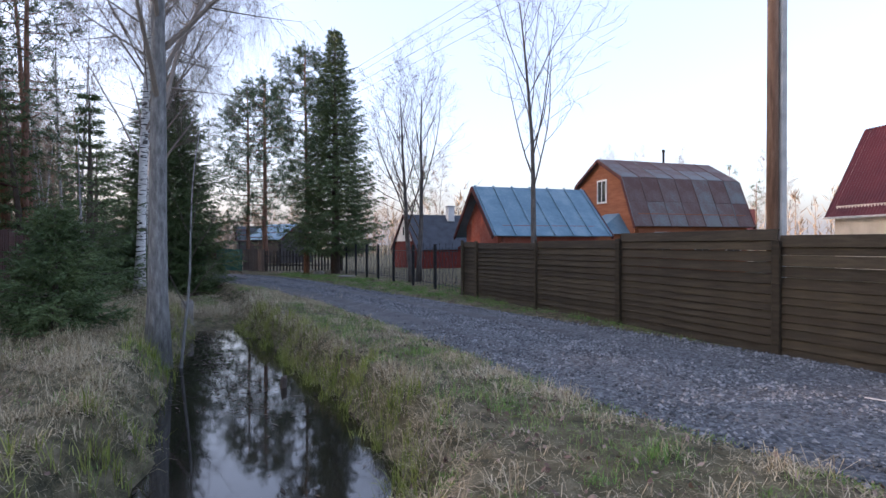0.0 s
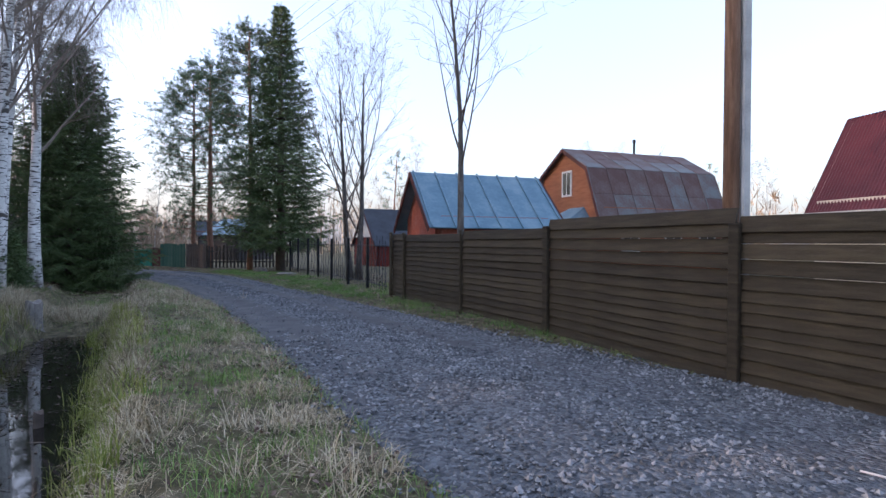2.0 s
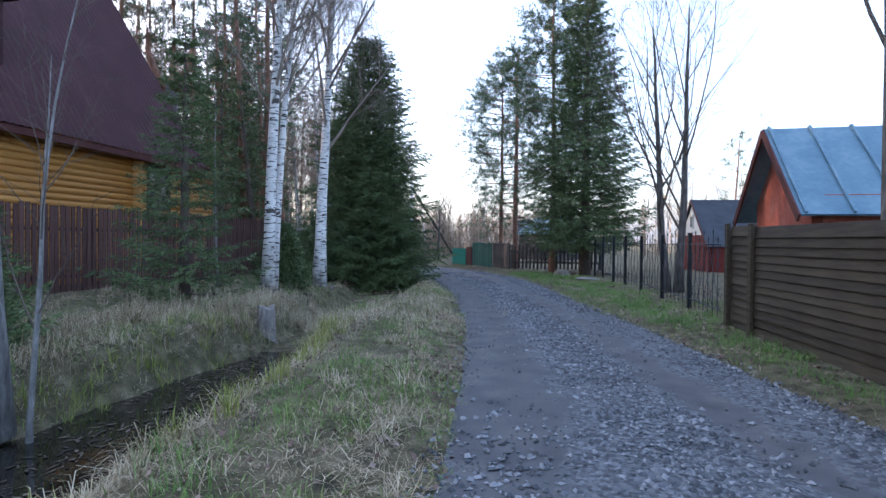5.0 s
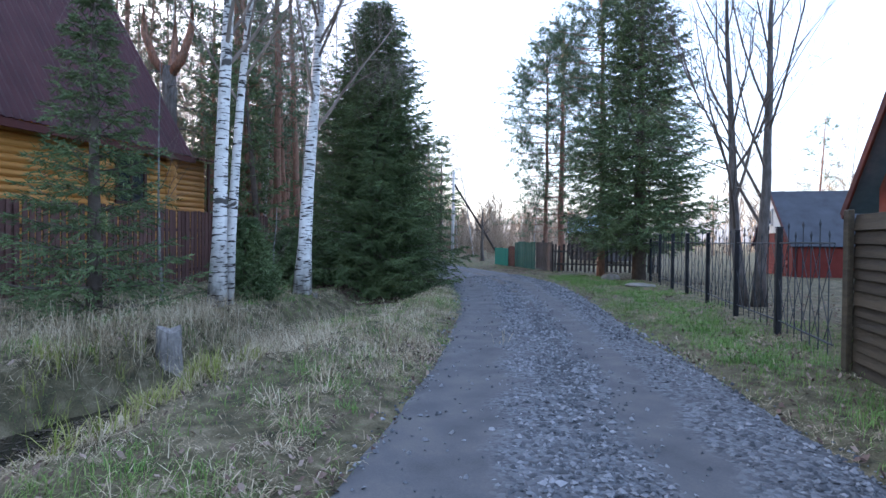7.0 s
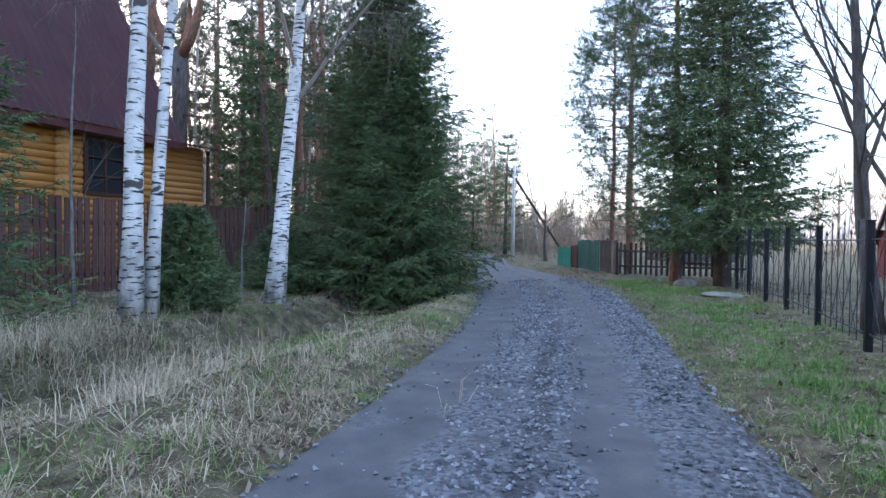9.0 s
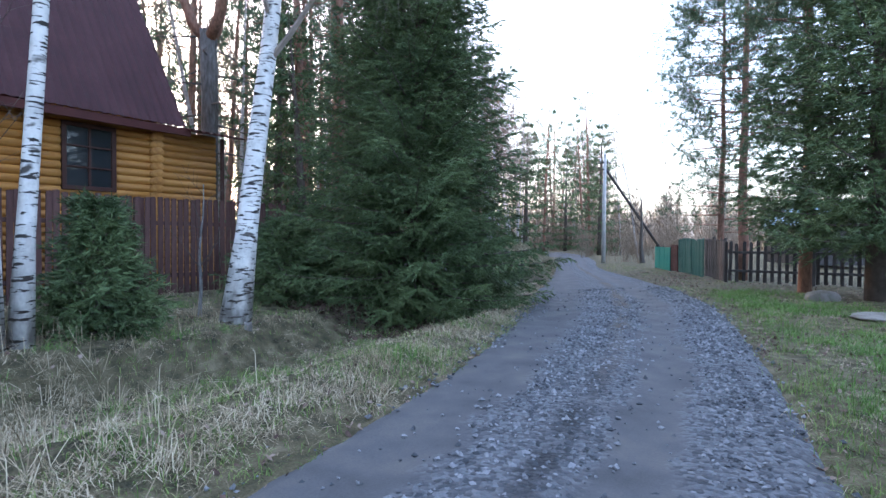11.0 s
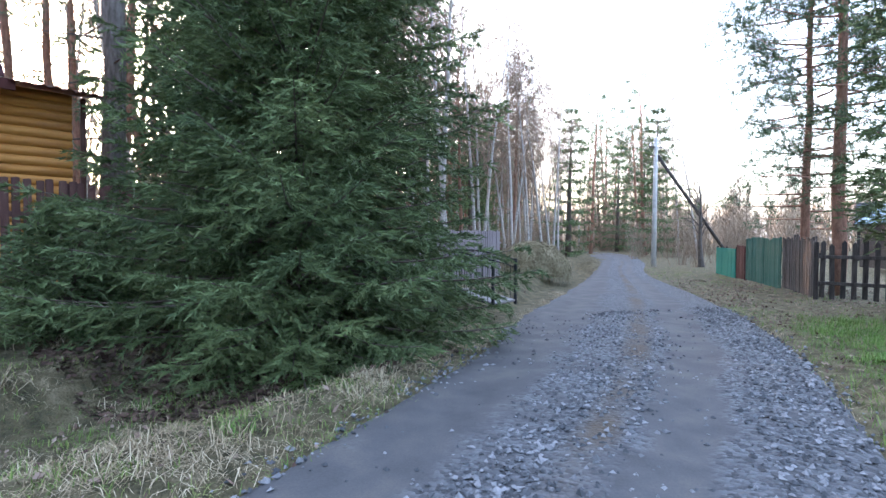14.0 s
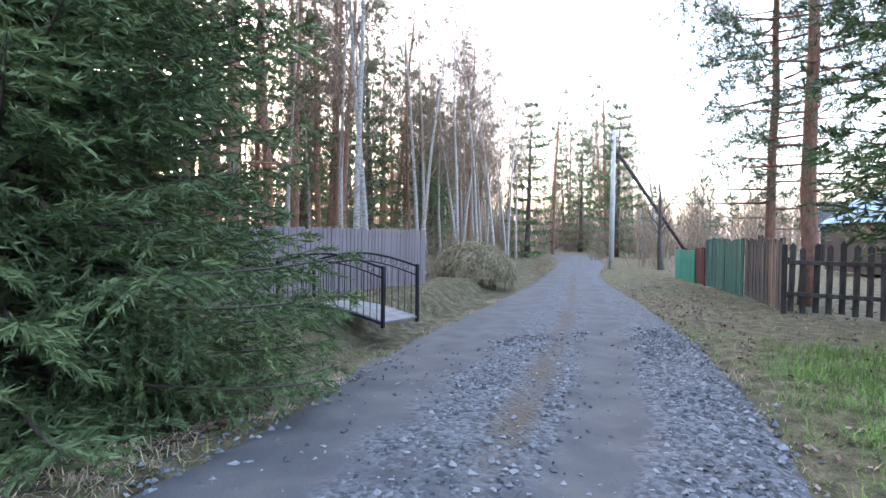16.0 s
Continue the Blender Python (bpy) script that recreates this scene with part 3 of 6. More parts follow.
# ---- picket fences ----
def picket_mesh(name, w, h, d, material, pointed=True, round_top=False):
    prof = [(-w / 2, 0), (w / 2, 0), (w / 2, h - (w * 0.6 if pointed else 0)), (0, h) if pointed else (w * 0.15, h + 0.01), (-w / 2, h - (w * 0.6 if pointed else 0))]
    n = len(prof)
    v = [(x, -d / 2, z) for x, z in prof] + [(x, d / 2, z) for x, z in prof]
    f = []
    for i in range(1, n - 1):
        f += [(0, i, i + 1), (n, n + i + 1, n + i)]
    for i in range(n):
        j = (i + 1) % n
        f += [(i, n + i, n + j), (i, n + j, j)]
    mb = MB()
    mb.add(v, f)
    me = mb.mesh(name)
    me.materials.append(material)
    return me


def picket_fence(a, b, pitch, w, h, material, label, group, rails=(0.35, 1.1), pointed=True, post=2.4, jitter=0.02, name="picket_fence", rail_side=1, gz=None, postmat=None, hvar=0.02):
    L = math.hypot(b[0] - a[0], b[1] - a[1])
    yaw = math.degrees(math.atan2(b[1] - a[1], b[0] - a[0]))
    z = (ground_z(*a) + ground_z(*b)) / 2 if gz is None else gz
    th = empty(name, pose(a[0], a[1], z, 0, 0, yaw), label, "fence", group)
    me = picket_mesh("picket", w, h, 0.022, material, pointed)
    for i in range(int(L / pitch)):
        ob = part("picket", me, None, th)
        s = 1 + hvar * rng.normal()
        ob.matrix_basis = pose((i + 0.5) * pitch, 0.004 * rng.normal(), 0.06 + jitter * rng.normal() * 0.5, 0, 0.8 * rng.normal() * jitter * 30, 2 * rng.normal()) @ Matrix.Diagonal((1, 1, s, 1))
    for zc in rails:
        box_part("rail", (L / 2, 0.035 * rail_side, zc), (L, 0.04, 0.08), material, th)
    x = 0.0
    while x <= L + 0.01:
        box_part("post", (x, 0.075 * rail_side, h / 2 + 0.03), (0.09, 0.08, h + 0.02), postmat or material, th)
        x += post
    return th


for a, b in (((-18.1, 19.2), (-16.5, 16.1)), ((-16.5, 16.1), (-14.45, 12.1)), ((-14.45, 12.1), (-12.4, 8.1)), ((-12.4, 8.1), (-9.4, 2.2))):
    picket_fence(b, a, 0.135, 0.1, 2.0, M_BROWNFENCE, "maroon-brown wooden picket fence before the log house", "house yard fence", (0.5, 1.55), False, 2.2, hvar=0.006, gz=0.12)
picket_fence((-16.7, 33.0), (-12.4, 35.2), 0.2, 0.1, 1.3, M_OLDWOOD, "dark weathered picket fence with pointed tops", "old picket fence", (0.4, 1.0), True, 2.4, 0.03, rail_side=-1)
picket_fence((-19.6, 35.5), (-16.75, 33.1), 0.14, 0.12, 1.42, M_OLDWOOD, "grey weathered board fence beside the green one", "old board fence", (0.4, 1.1), False, 1.4, 0.02)
picket_fence((-23.0, 37.9), (-19.65, 35.55), 0.16, 0.15, 1.5, M_GREENBOARD, "faded green board fence", "green board fence", (0.4, 1.2), False, 1.7, 0.02)
gate_b = picket_fence((-24.2, 38.75), (-23.1, 37.95), 0.13, 0.12, 1.25, M_DARKRED, "dark red-brown wooden yard gate", "yard gate", (0.3, 1.0), False, 1.1, 0.01, name="yard_gate")
teal = empty("sheet_fence", pose(-27.0, 40.6, ground_z(-27, 40.6), 0, 0, math.degrees(math.atan2(-1.85, 2.75))), "teal green sheet fence panel", "fence")
for i in range(6):
    box_part("panel", (0.28 + i * 0.55, 0.006 * rng.normal(), 0.62), (0.53, 0.03, 1.16), M_TEAL, teal, 0.004)
for i in range(3):
    box_part("post", (i * 1.62, 0.06, 0.62), (0.07, 0.07, 1.28), M_OLDWOOD, teal)


# ---- houses ----
def gable_house(name, ridge0, along, length, hw, ridge_z, eave_z, foot, wallm, roofm, label, overhang=0.3, steps=None, corr=0.0, pitch=0.12, base_z=0.0):
    """A house whose ridge runs from ridge0 along a heading; local x along the ridge, y across it."""
    yaw = math.degrees(math.atan2(along[1], along[0]))
    th = empty(name, pose(ridge0[0], ridge0[1], base_z, 0, 0, yaw), label, "house")
    prof = steps or [(hw, eave_z), (0, ridge_z)]
    prof = sorted(prof, key=lambda q: -q[0])
    full = [(-y, z) for y, z in prof] + [(y, z) for y, z in prof[::-1][1:]]
    wy = hw - overhang
    # walls
    wprof = [(-wy, foot)]
    for y, z in full:
        if abs(y) < wy:
            wprof.append((y, z - 0.06))
        else:
            yy = math.copysign(wy, y)
            i = [q for q in prof]
            s = (hw - wy) / max(1e-6, (prof[0][0] - prof[1][0]))
            wprof.append((yy, prof[0][1] + (prof[1][1] - prof[0][1]) * s - 0.06))
    wprof.append((wy, foot))
    for x0, nm in ((overhang, "gable_wall"), (length - overhang, "gable_wall")):
        mb = MB()
        n = len(wprof)
        v = [(x0 - 0.08, y, z) for y, z in wprof] + [(x0 + 0.08, y, z) for y, z in wprof]
        f = []
        for i in range(1, n - 1):
            f += [(0, i + 1, i), (n, n + i, n + i + 1)]
        for i in range(n):
            j = (i + 1) % n
            f += [(i, j, n + j), (i, n + j, n + i)]
        mb.add(v, f)
        part(nm, mb, wallm, th)
    for s in (-1, 1):
        top = wprof[1][1]
        box_part("side_wall", (length / 2, s * wy, (foot + top) / 2), (length - 2 * overhang - 0.17, 0.16, top - foot), wallm, th)
    # roof slopes
    for s in (-1, 1):
        for (y0, z0), (y1, z1) in zip(prof[:-1], prof[1:]):
            mb = MB()
            n = max(2, int(length / pitch)) if corr else 2
            xs = np.linspace(0, length, n * (4 if corr else 1) + 1)
            off = corr * np.sin(xs / pitch * 2 * np.pi) if corr else np.zeros_like(xs)
            d = np.array([y1 - y0, z1 - z0])
            nr = np.array([-d[1], d[0]]) / np.hypot(*d)
            if nr[1] < 0:
                nr = -nr
            for th_, flip in ((0.0, False), (-0.04, True)):
                v = []
                for x, o in zip(xs, off):
                    v += [(x, s * (y0 + nr[0] * (o + th_)), z0 + nr[1] * (o + th_)), (x, s * (y1 + nr[0] * (o + th_)), z1 + nr[1] * (o + th_))]
                f = []
                for i in range(len(xs) - 1):
                    f += [(2 * i, 2 * i + 2, 2 * i + 3), (2 * i, 2 * i + 3, 2 * i + 1)]
                mb.add(v, f)
            part("roof_slope", mb, roofm, th)
    # barge boards on both gable ends
    for x0 in (0.0, length):
        for s in (-1, 1):
            for (y0, z0), (y1, z1) in zip(prof[:-1], prof[1:]):
                Ls = math.hypot(y1 - y0, z1 - z0)
                box_part("barge_board", (x0, s * (y0 + y1) / 2, (z0 + z1) / 2 - 0.07), (0.04, Ls, 0.16), M_DARKRED, th, rx=s * math.degrees(math.atan2(z1 - z0, y1 - y0)))
    return th


def window_part(th, x, y, z, w, h, axis_x, frame_m, cols=2, rows=1, depth=0.06):
    """A window in a wall whose normal runs along local x (axis_x) or y."""
    win = new("window")
    win.parent = th
    win.matrix_basis = pose(x, y, z, 0, 0, 90 if axis_x else 0)
    box_part("pane", (0, 0, 0), (w - 0.04, 0.02, h - 0.04), M_GLASS, win, 0.002)
    t = 0.09
    for nm, c, s in (("frame", (0, 0, h / 2), (w + t, depth, t)), ("frame", (0, 0, -h / 2), (w + t, depth, t)), ("frame", (-w / 2, 0, 0), (t, depth - 0.006, h - t)), ("frame", (w / 2, 0, 0), (t, depth - 0.006, h - t))):
        box_part(nm, c, s, frame_m, win)
    for i in range(1, cols):
        box_part("mullion", (-w / 2 + i * w / cols, 0, 0), (0.045, depth - 0.012, h - t), frame_m, win)
    for i in range(1, rows):
        box_part("mullion", (0, 0, -h / 2 + i * h / rows), (w - t, depth - 0.016, 0.035), frame_m, win)
    return win


AL = (0.885, 0.465)
shed = gable_house("shed", (-2.25, 20.55), AL, 4.75, 1.95, 3.85, 2.0, 0.0, M_SHEDRED, M_BLUEROOF, "low shed with blue-grey seamed metal roof and red gable", 0.45)
for i in range(7):
    for s in (-1, 1):
        Ls = math.hypot(1.95, 1.85)
        box_part("roof_seam", (0.12 + i * 0.75, s * 0.97, 2.925 + 0.035), (0.05, Ls, 0.05), M_BLUEROOF, shed, rx=-s * math.degrees(math.atan2(1.85, 1.95)))
gam = gable_house("gambrel_house", (3.3, 30.4), AL, 7.4, 3.1, 6.15, 2.55, 0.0, M_ORANGE, M_PATCHROOF, "orange wooden house with rusty patched gambrel roof", 0.3, [(3.1, 2.55), (2.05, 5.0), (0, 6.15)])
for (y0, z0), (y1, z1), rows in (((3.1, 2.55), (2.05, 5.0), 2), ((2.05, 5.0), (0.0, 6.15), 2)):
    ang = math.degrees(math.atan2(z1 - z0, y0 - y1))
    for i in range(7):
        for j in range(rows):
            q = (j + 0.5) / rows
            Ls = math.hypot(y1 - y0, z1 - z0) / rows
            box_part("roof_sheet", (0.53 + i * 1.056, -(y0 + (y1 - y0) * q) - 0.03 * math.sin(radians(ang)), z0 + (z1 - z0) * q + 0.03 * math.cos(radians(ang))), (1.045, Ls - 0.015, 0.014), M_PATCHROOF, gam, 0.003, rx=ang + 0.4 * rng.normal())
        for y_, z_, l_ in (((y0 + y1) / 2, (z0 + z1) / 2, math.hypot(y1 - y0, z1 - z0)),):
            box_part("roof_seam", (i * 1.056, -y_ - 0.045 * math.sin(radians(ang)), z_ + 0.045 * math.cos(radians(ang))), (0.03, l_, 0.035), M_PATCHROOF, gam, 0.004, rx=ang)
window_part(gam, 0.2, -0.15, 4.45, 0.75, 1.15, True, M_WHITE, 2, 1)
for x in (1.8, 4.2, 6.2):
    window_part(gam, x, -2.9, 1.75, 0.9, 1.0, False, M_WHITE, 2, 1)
red = gable_house("red_roof_house", (16.2, 30.6), (0.33, -0.94), 9.0, 2.3, 7.35, 3.0, 0.0, M_PLASTER, M_REDROOF, "cream house with steep red corrugated roof", 0.3, None, 0.03, 0.16)
dark = gable_house("dark_roof_house", (-9.6, 40.6), (0.86, 0.51), 8.0, 3.2, 3.95, 1.35, -0.5, M_BRICK, M_DARKROOF, "white-gabled brick house with dark slate roof and chimney", 0.25)


# ---- log house ----
log = empty("log_house", pose(-10.5, 2.65, 0, 0, 0, 31.3), "amber log house with steep maroon metal roof behind the fence", "house")
LY0, LY1, LX = 4.0, 17.46, 0.0
box_part("inner_wall", (-0.14, (LY0 + LY1) / 2, 2.0), (0.12, LY1 - LY0, 3.9), M_LOG, log)
box_part("side_wall", (-3.0, LY1 - 0.1, 2.0), (5.6, 0.14, 3.9), M_LOG, log)
lm = MB()
tube(lm, [(0, -1, 0), (0, 1, 0)], 0.1, 12)
LOGM = lm.mesh("log", True)
LOGM.materials.append(M_LOG)
WY0, WY1, WZ0, WZ1 = 13.98, 14.95, 2.4, 3.7
for i in range(23):
    z = 0.15 + i * 0.168
    spans = [(LY0, LY1)] if z < WZ0 - 0.05 or z > WZ1 + 0.02 else [(LY0, WY0), (WY1, LY1)]
    for y0, y1 in spans:
        ob = part("log", LOGM, None, log)
        ob.matrix_basis = pose(-0.02, (y0 + y1) / 2, z) @ Matrix.Diagonal((1, (y1 - y0) / 2, 1, 1))
    for y in (15.85, 13.38):
        ob = part("log_end", LOGM, None, log)
        ob.matrix_basis = pose(0.05, y, z, 0, 0, 90 + 2 * rng.normal()) @ Matrix.Diagonal((1.15, 0.24 + 0.02 * rng.normal(), 0.97, 1))
window_part(log, 0.05, (WY0 + WY1) / 2, (WZ0 + WZ1) / 2, WY1 - WY0, WZ1 - WZ0, True, M_FRAMEBROWN, 2, 3, 0.14)


def corrugated(y0, y1, x0, z0, x1, z1, pitch, amp):
    """A ribbed sheet that climbs from (x0, z0) to (x1, z1)."""
    mb = MB()
    ys = np.linspace(y0, y1, int((y1 - y0) / pitch * 4) + 1)
    o = amp * np.sign(np.sin(ys / pitch * 2 * np.pi)) * np.abs(np.sin(ys / pitch * 2 * np.pi)) ** 0.5
    d = np.array([x1 - x0, z1 - z0])
    nr = np.array([-d[1], d[0]]) / np.hypot(*d)
    if nr[1] < 0:
        nr = -nr
    for t in (0, -0.02):
        v = []
        for y, q in zip(ys, o):
            v += [(x0 + nr[0] * (q + t), y, z0 + nr[1] * (q + t)), (x1 + nr[0] * (q + t), y, z1 + nr[1] * (q + t))]
        f = []
        for i in range(len(ys) - 1):
            f += [(2 * i, 2 * i + 2, 2 * i + 3), (2 * i, 2 * i + 3, 2 * i + 1)]
        mb.add(v, f)
    return mb


part("roof_slope", corrugated(3.5, 16.35, 0.55, 3.95, -3.4, 10.4, 0.2, 0.016), M_MAROON, log)
part("roof_slope", corrugated(3.5, 16.35, -7.35, 3.95, -3.4, 10.4, 0.2, 0.016), M_MAROON, log)
gw = MB()
gw.add([(-0.1, 16.2, 3.9), (-6.7, 16.2, 3.9), (-3.4, 16.2, 10.1), (-0.1, 16.05, 3.9), (-6.7, 16.05, 3.9), (-3.4, 16.05, 10.1)], [(0, 1, 2), (3, 5, 4), (0, 2, 5), (0, 5, 3), (1, 4, 5), (1, 5, 2)])
part("gable_wall", gw, M_LOG, log)
box_part("eave_board", (0.5, 10.0, 3.84), (0.04, 13.0, 0.18), M_DARKRED, log)
part("porch_roof", corrugated(16.4, 17.95, 0.62, 3.9, -2.5, 4.5, 0.2, 0.014), M_DARKRED, log)
# dormer with a white-framed window
box_part("dormer_wall", (-1.3, 8.6, 6.1), (1.9, 2.1, 1.7), M_MAROON, log)
box_part("dormer_roof", (-1.3, 8.6, 7.0), (2.3, 2.5, 0.08), M_MAROON, log)
window_part(log, -0.33, 8.6, 6.2, 1.7, 1.3, True, M_WHITE, 2, 1, 0.1)
box_part("drain_pipe", (0.1, 17.62, 2.0), (0.09, 0.09, 3.8), M_FRAMEBROWN, log, 0.02)


# ---- poles ----
up = empty("utility_pole", pose(3.78, 9.55, 0, 0, 0, 22), "concrete utility pole, its sunlit side built as a brown shaft", "utility pole")
# one concrete pole in two halves: sunlight painted brown on the left, plain grey right
mb = MB()
tube(mb, [(-0.07, 0.0, -0.2), (-0.07, 0, 4.0), (-0.065, 0, 9.0)], [0.095, 0.085, 0.075], 12)
part("timber_shaft", mb, M_POLESUNLIT, up, smooth=True)
box_part("concrete_stake", (0.075, -0.01, 4.3), (0.12, 0.15, 8.8), M_CEMENT, up, 0.02)
pl = empty("utility_pole", pose(-32.6, 41.9, ground_z(-32.6, 41.9)), "pale concrete utility pole with a diagonal brace at the road bend", "utility pole")
mb = MB()
tube(mb, [(0, 0, -0.2), (0.02, 0, 3.5), (0.06, 0, 7.1)], [0.14, 0.12, 0.1], 10)
part("shaft", mb, M_CEMENT, pl, smooth=True)
mb = MB()
tube(mb, [(0.06, 0.1, 6.1), (0.7, 5.2, 0)], 0.09, 8)
part("brace", mb, M_OLDWOOD, pl, smooth=True)
box_part("crossarm", (0.06, 0, 6.55), (0.08, 0.9, 0.08), M_OLDWOOD, pl)
box_part("crossarm", (0.06, 0, 6.1), (0.08, 0.6, 0.08), M_OLDWOOD, pl)
for y in (-0.38, 0.0, 0.38):
    mb = MB()
    tube(mb, [(0.06, y, 6.6), (0.06, y, 6.72), (0.06, y, 6.78)], [0.03, 0.05, 0.02], 6)
    part("insulator", mb, M_WHITE, pl)

# ---- trees ----
def bare_tree(r, h, r0, stems=1, spread=0.35, depth=4, twigs=True, droop=0.0, first=0.3, kids=(7, 5, 5, 4), lean=(0, 0), ratio=0.42, bend=0.06, cheap=False, lift=0.05):
    """Trunk and crown meshes of a leafless tree."""
    trunk, crown = MB(), MB()
    tips = []

    def grow(p, d, L, rad, lev):
        n = 9 if lev == 0 else (6 if lev == 1 else (2 if cheap else 4))
        pts, rr = [p], [rad]
        d = d / np.linalg.norm(d)
        for i in range(n):
            d = d + r.normal(size=3) * bend * (1.0 if lev else 0.5) + np.array([0, 0, 0.05 if lev == 0 else (lift if lev < 2 else lift * 0.6 - droop - 0.03)])
            d /= np.linalg.norm(d)
            pts.append(pts[-1] + d * L / n)
            rr.append(rad * (1 - 0.82 * (i + 1) / n))
        pts = np.array(pts)
        if lev == 0:
            rr[0] *= 1.35
            tube(trunk, pts, rr, 10, True)
        elif lev == 1 and not cheap:
            tube(crown, pts, rr, 5, False)
        else:
            sticks(crown, pts[:-1], pts[1:], np.array(rr[:-1]), np.array(rr[1:]), 3)
        if lev + 1 >= depth:
            tips.append(pts)
            return
        kn = kids[min(lev, len(kids) - 1)]
        for j in range(kn):
            s = first + (1 - first) * (j + r.random()) / kn if lev == 0 else 0.2 + 0.78 * (j + r.random()) / kn
            q = s * n
            i = min(int(q), n - 1)
            b = pts[i] + (pts[i + 1] - pts[i]) * (q - i)
            a = r.random() * 6.283
            dd = pts[i + 1] - pts[i]
            dd = dd / np.linalg.norm(dd)
            sd_ = unit(np.cross(dd, r.normal(size=3)))
            nd_ = dd * math.cos(spread * 2.0) + sd_ * math.sin(spread * 2.0) if lev else dd * math.cos(spread * 1.6) + np.array([math.cos(a), math.sin(a), 0]) * math.sin(spread * 1.6)
            ln_ = L * ratio * (1.25 - 0.75 * s) * (0.7 + 0.6 * r.random())
            grow(b, nd_, ln_, max(0.004, rr[i] * (0.36 if lev == 0 else 0.5)), lev + 1)

    for k in range(stems):
        a = 2 * np.pi * k / max(1, stems) + 0.4
        d = np.array([lean[0], lean[1], 1.0]) + (np.array([math.cos(a), math.sin(a), 0]) * 0.045 if stems > 1 else 0)
        grow(np.array([0.16 * math.cos(a), 0.16 * math.sin(a), -0.1]) if stems > 1 else np.array([0, 0, -0.15]), d, h * (1 - 0.08 * k), r0, 0)
    return trunk, crown, tips


def hanging_twigs(crown, tips, r, n=3, L=0.7, rad=0.0025):
    """Fine drooping birch twigs from the tips."""
    P0, P1 = [], []
    for pts in tips:
        for _ in range(n):
            p = pts[r.integers(1, len(pts))]
            d = unit(np.array([r.normal() * 0.5, r.normal() * 0.5, -0.6 + 0.5 * r.normal()]))
            l = L * (0.4 + r.random())
            m = p + d * l * 0.5
            d2 = unit(d + np.array([0, 0, -0.7]))
            e = m + d2 * l * 0.5
            P0 += [p, m]
            P1 += [m, e]
    P0, P1 = np.array(P0), np.array(P1)
    sticks(crown, P0, P1, rad, rad * 0.7, 3)
    return P1


def spruce(r, h, R, whorls, per, twigs, ndl, low=0.02, size=1.0, droop=0.25, taper=0.66, fuzz=0.5):
    trunk, crown = MB(), MB()
    tube(trunk, [(0, 0, -0.2), (0, 0, h * 0.35), (0, 0, h * 0.7), (0, 0, h)], [h * 0.017 + 0.03, h * 0.012 + 0.02, h * 0.006 + 0.01, 0.01], 9)
    B, D = [], []
    S0, S1, SR = [], [], []
    for w in range(whorls):
        f = low + (0.985 - low) * (w + 0.3 * r.random()) / whorls
        z = h * f
        rad = R * (1 - f) ** taper * (0.75 + 0.25 * min(1, f / 0.12)) + 0.1
        for k in range(per):
            a = 6.283 * (k + r.random() * 0.8) / per + w * 1.7
            L = rad * (0.55 + 0.6 * r.random() ** 0.8)
            up = 0.35 * f - droop * (1 - f)
            n = max(4, int(5 + L * 3))
            s = np.linspace(0, 1, n)
            hx_ = np.array([math.cos(a), math.sin(a)])
            zz = z + L * (up * s + 0.22 * s ** 2.2 * (1 - f * 0.6))
            pts = np.column_stack([hx_[0] * L * s, hx_[1] * L * s, zz])
            S0.append(pts[:-1])
            S1.append(pts[1:])
            SR.append(np.linspace(0.02 * L / 2 + 0.006, 0.004, n)[:-1])
            side = np.array([-hx_[1], hx_[0], 0])
            nt = max(4, int(twigs * L / R) + 3)
            for j in range(nt):
                q = 0.18 + 0.82 * (j + r.random()) / nt
                i = min(int(q * (n - 1)), n - 2)
                b = pts[i] + (pts[i + 1] - pts[i]) * (q * (n - 1) - i)
                fw = unit(pts[i + 1] - pts[i])
                for sg in (-1, 1):
                    tl = (0.16 + 0.34 * L * (1 - q) ** 0.7) * (0.6 + 0.6 * r.random())
                    td = unit(fw * 0.75 + side * sg * 0.8 + np.array([0, 0, -0.28 + 0.22 * r.normal()]))
                    m = int(ndl * (0.5 + tl / 0.4))
                    u = r.random(m)
                    bb = b + td * (u[:, None] * tl) + np.array([0, 0, -0.1]) * (u[:, None] ** 2) * tl
                    nd_ = unit(td[None] * 0.9 + r.normal(size=(m, 3)) * fuzz)
                    B.append(bb)
                    D.append(nd_)
    B, D = np.concatenate(B), np.concatenate(D)
    needles(crown, B, D, size * 0.10 * (0.7 + 0.6 * r.random(len(B))), size * 0.022, r)
    limbs = trunk
    sticks(limbs, np.concatenate(S0), np.concatenate(S1), np.concatenate(SR), np.concatenate(SR) * 0.8, 3)
    return trunk, crown


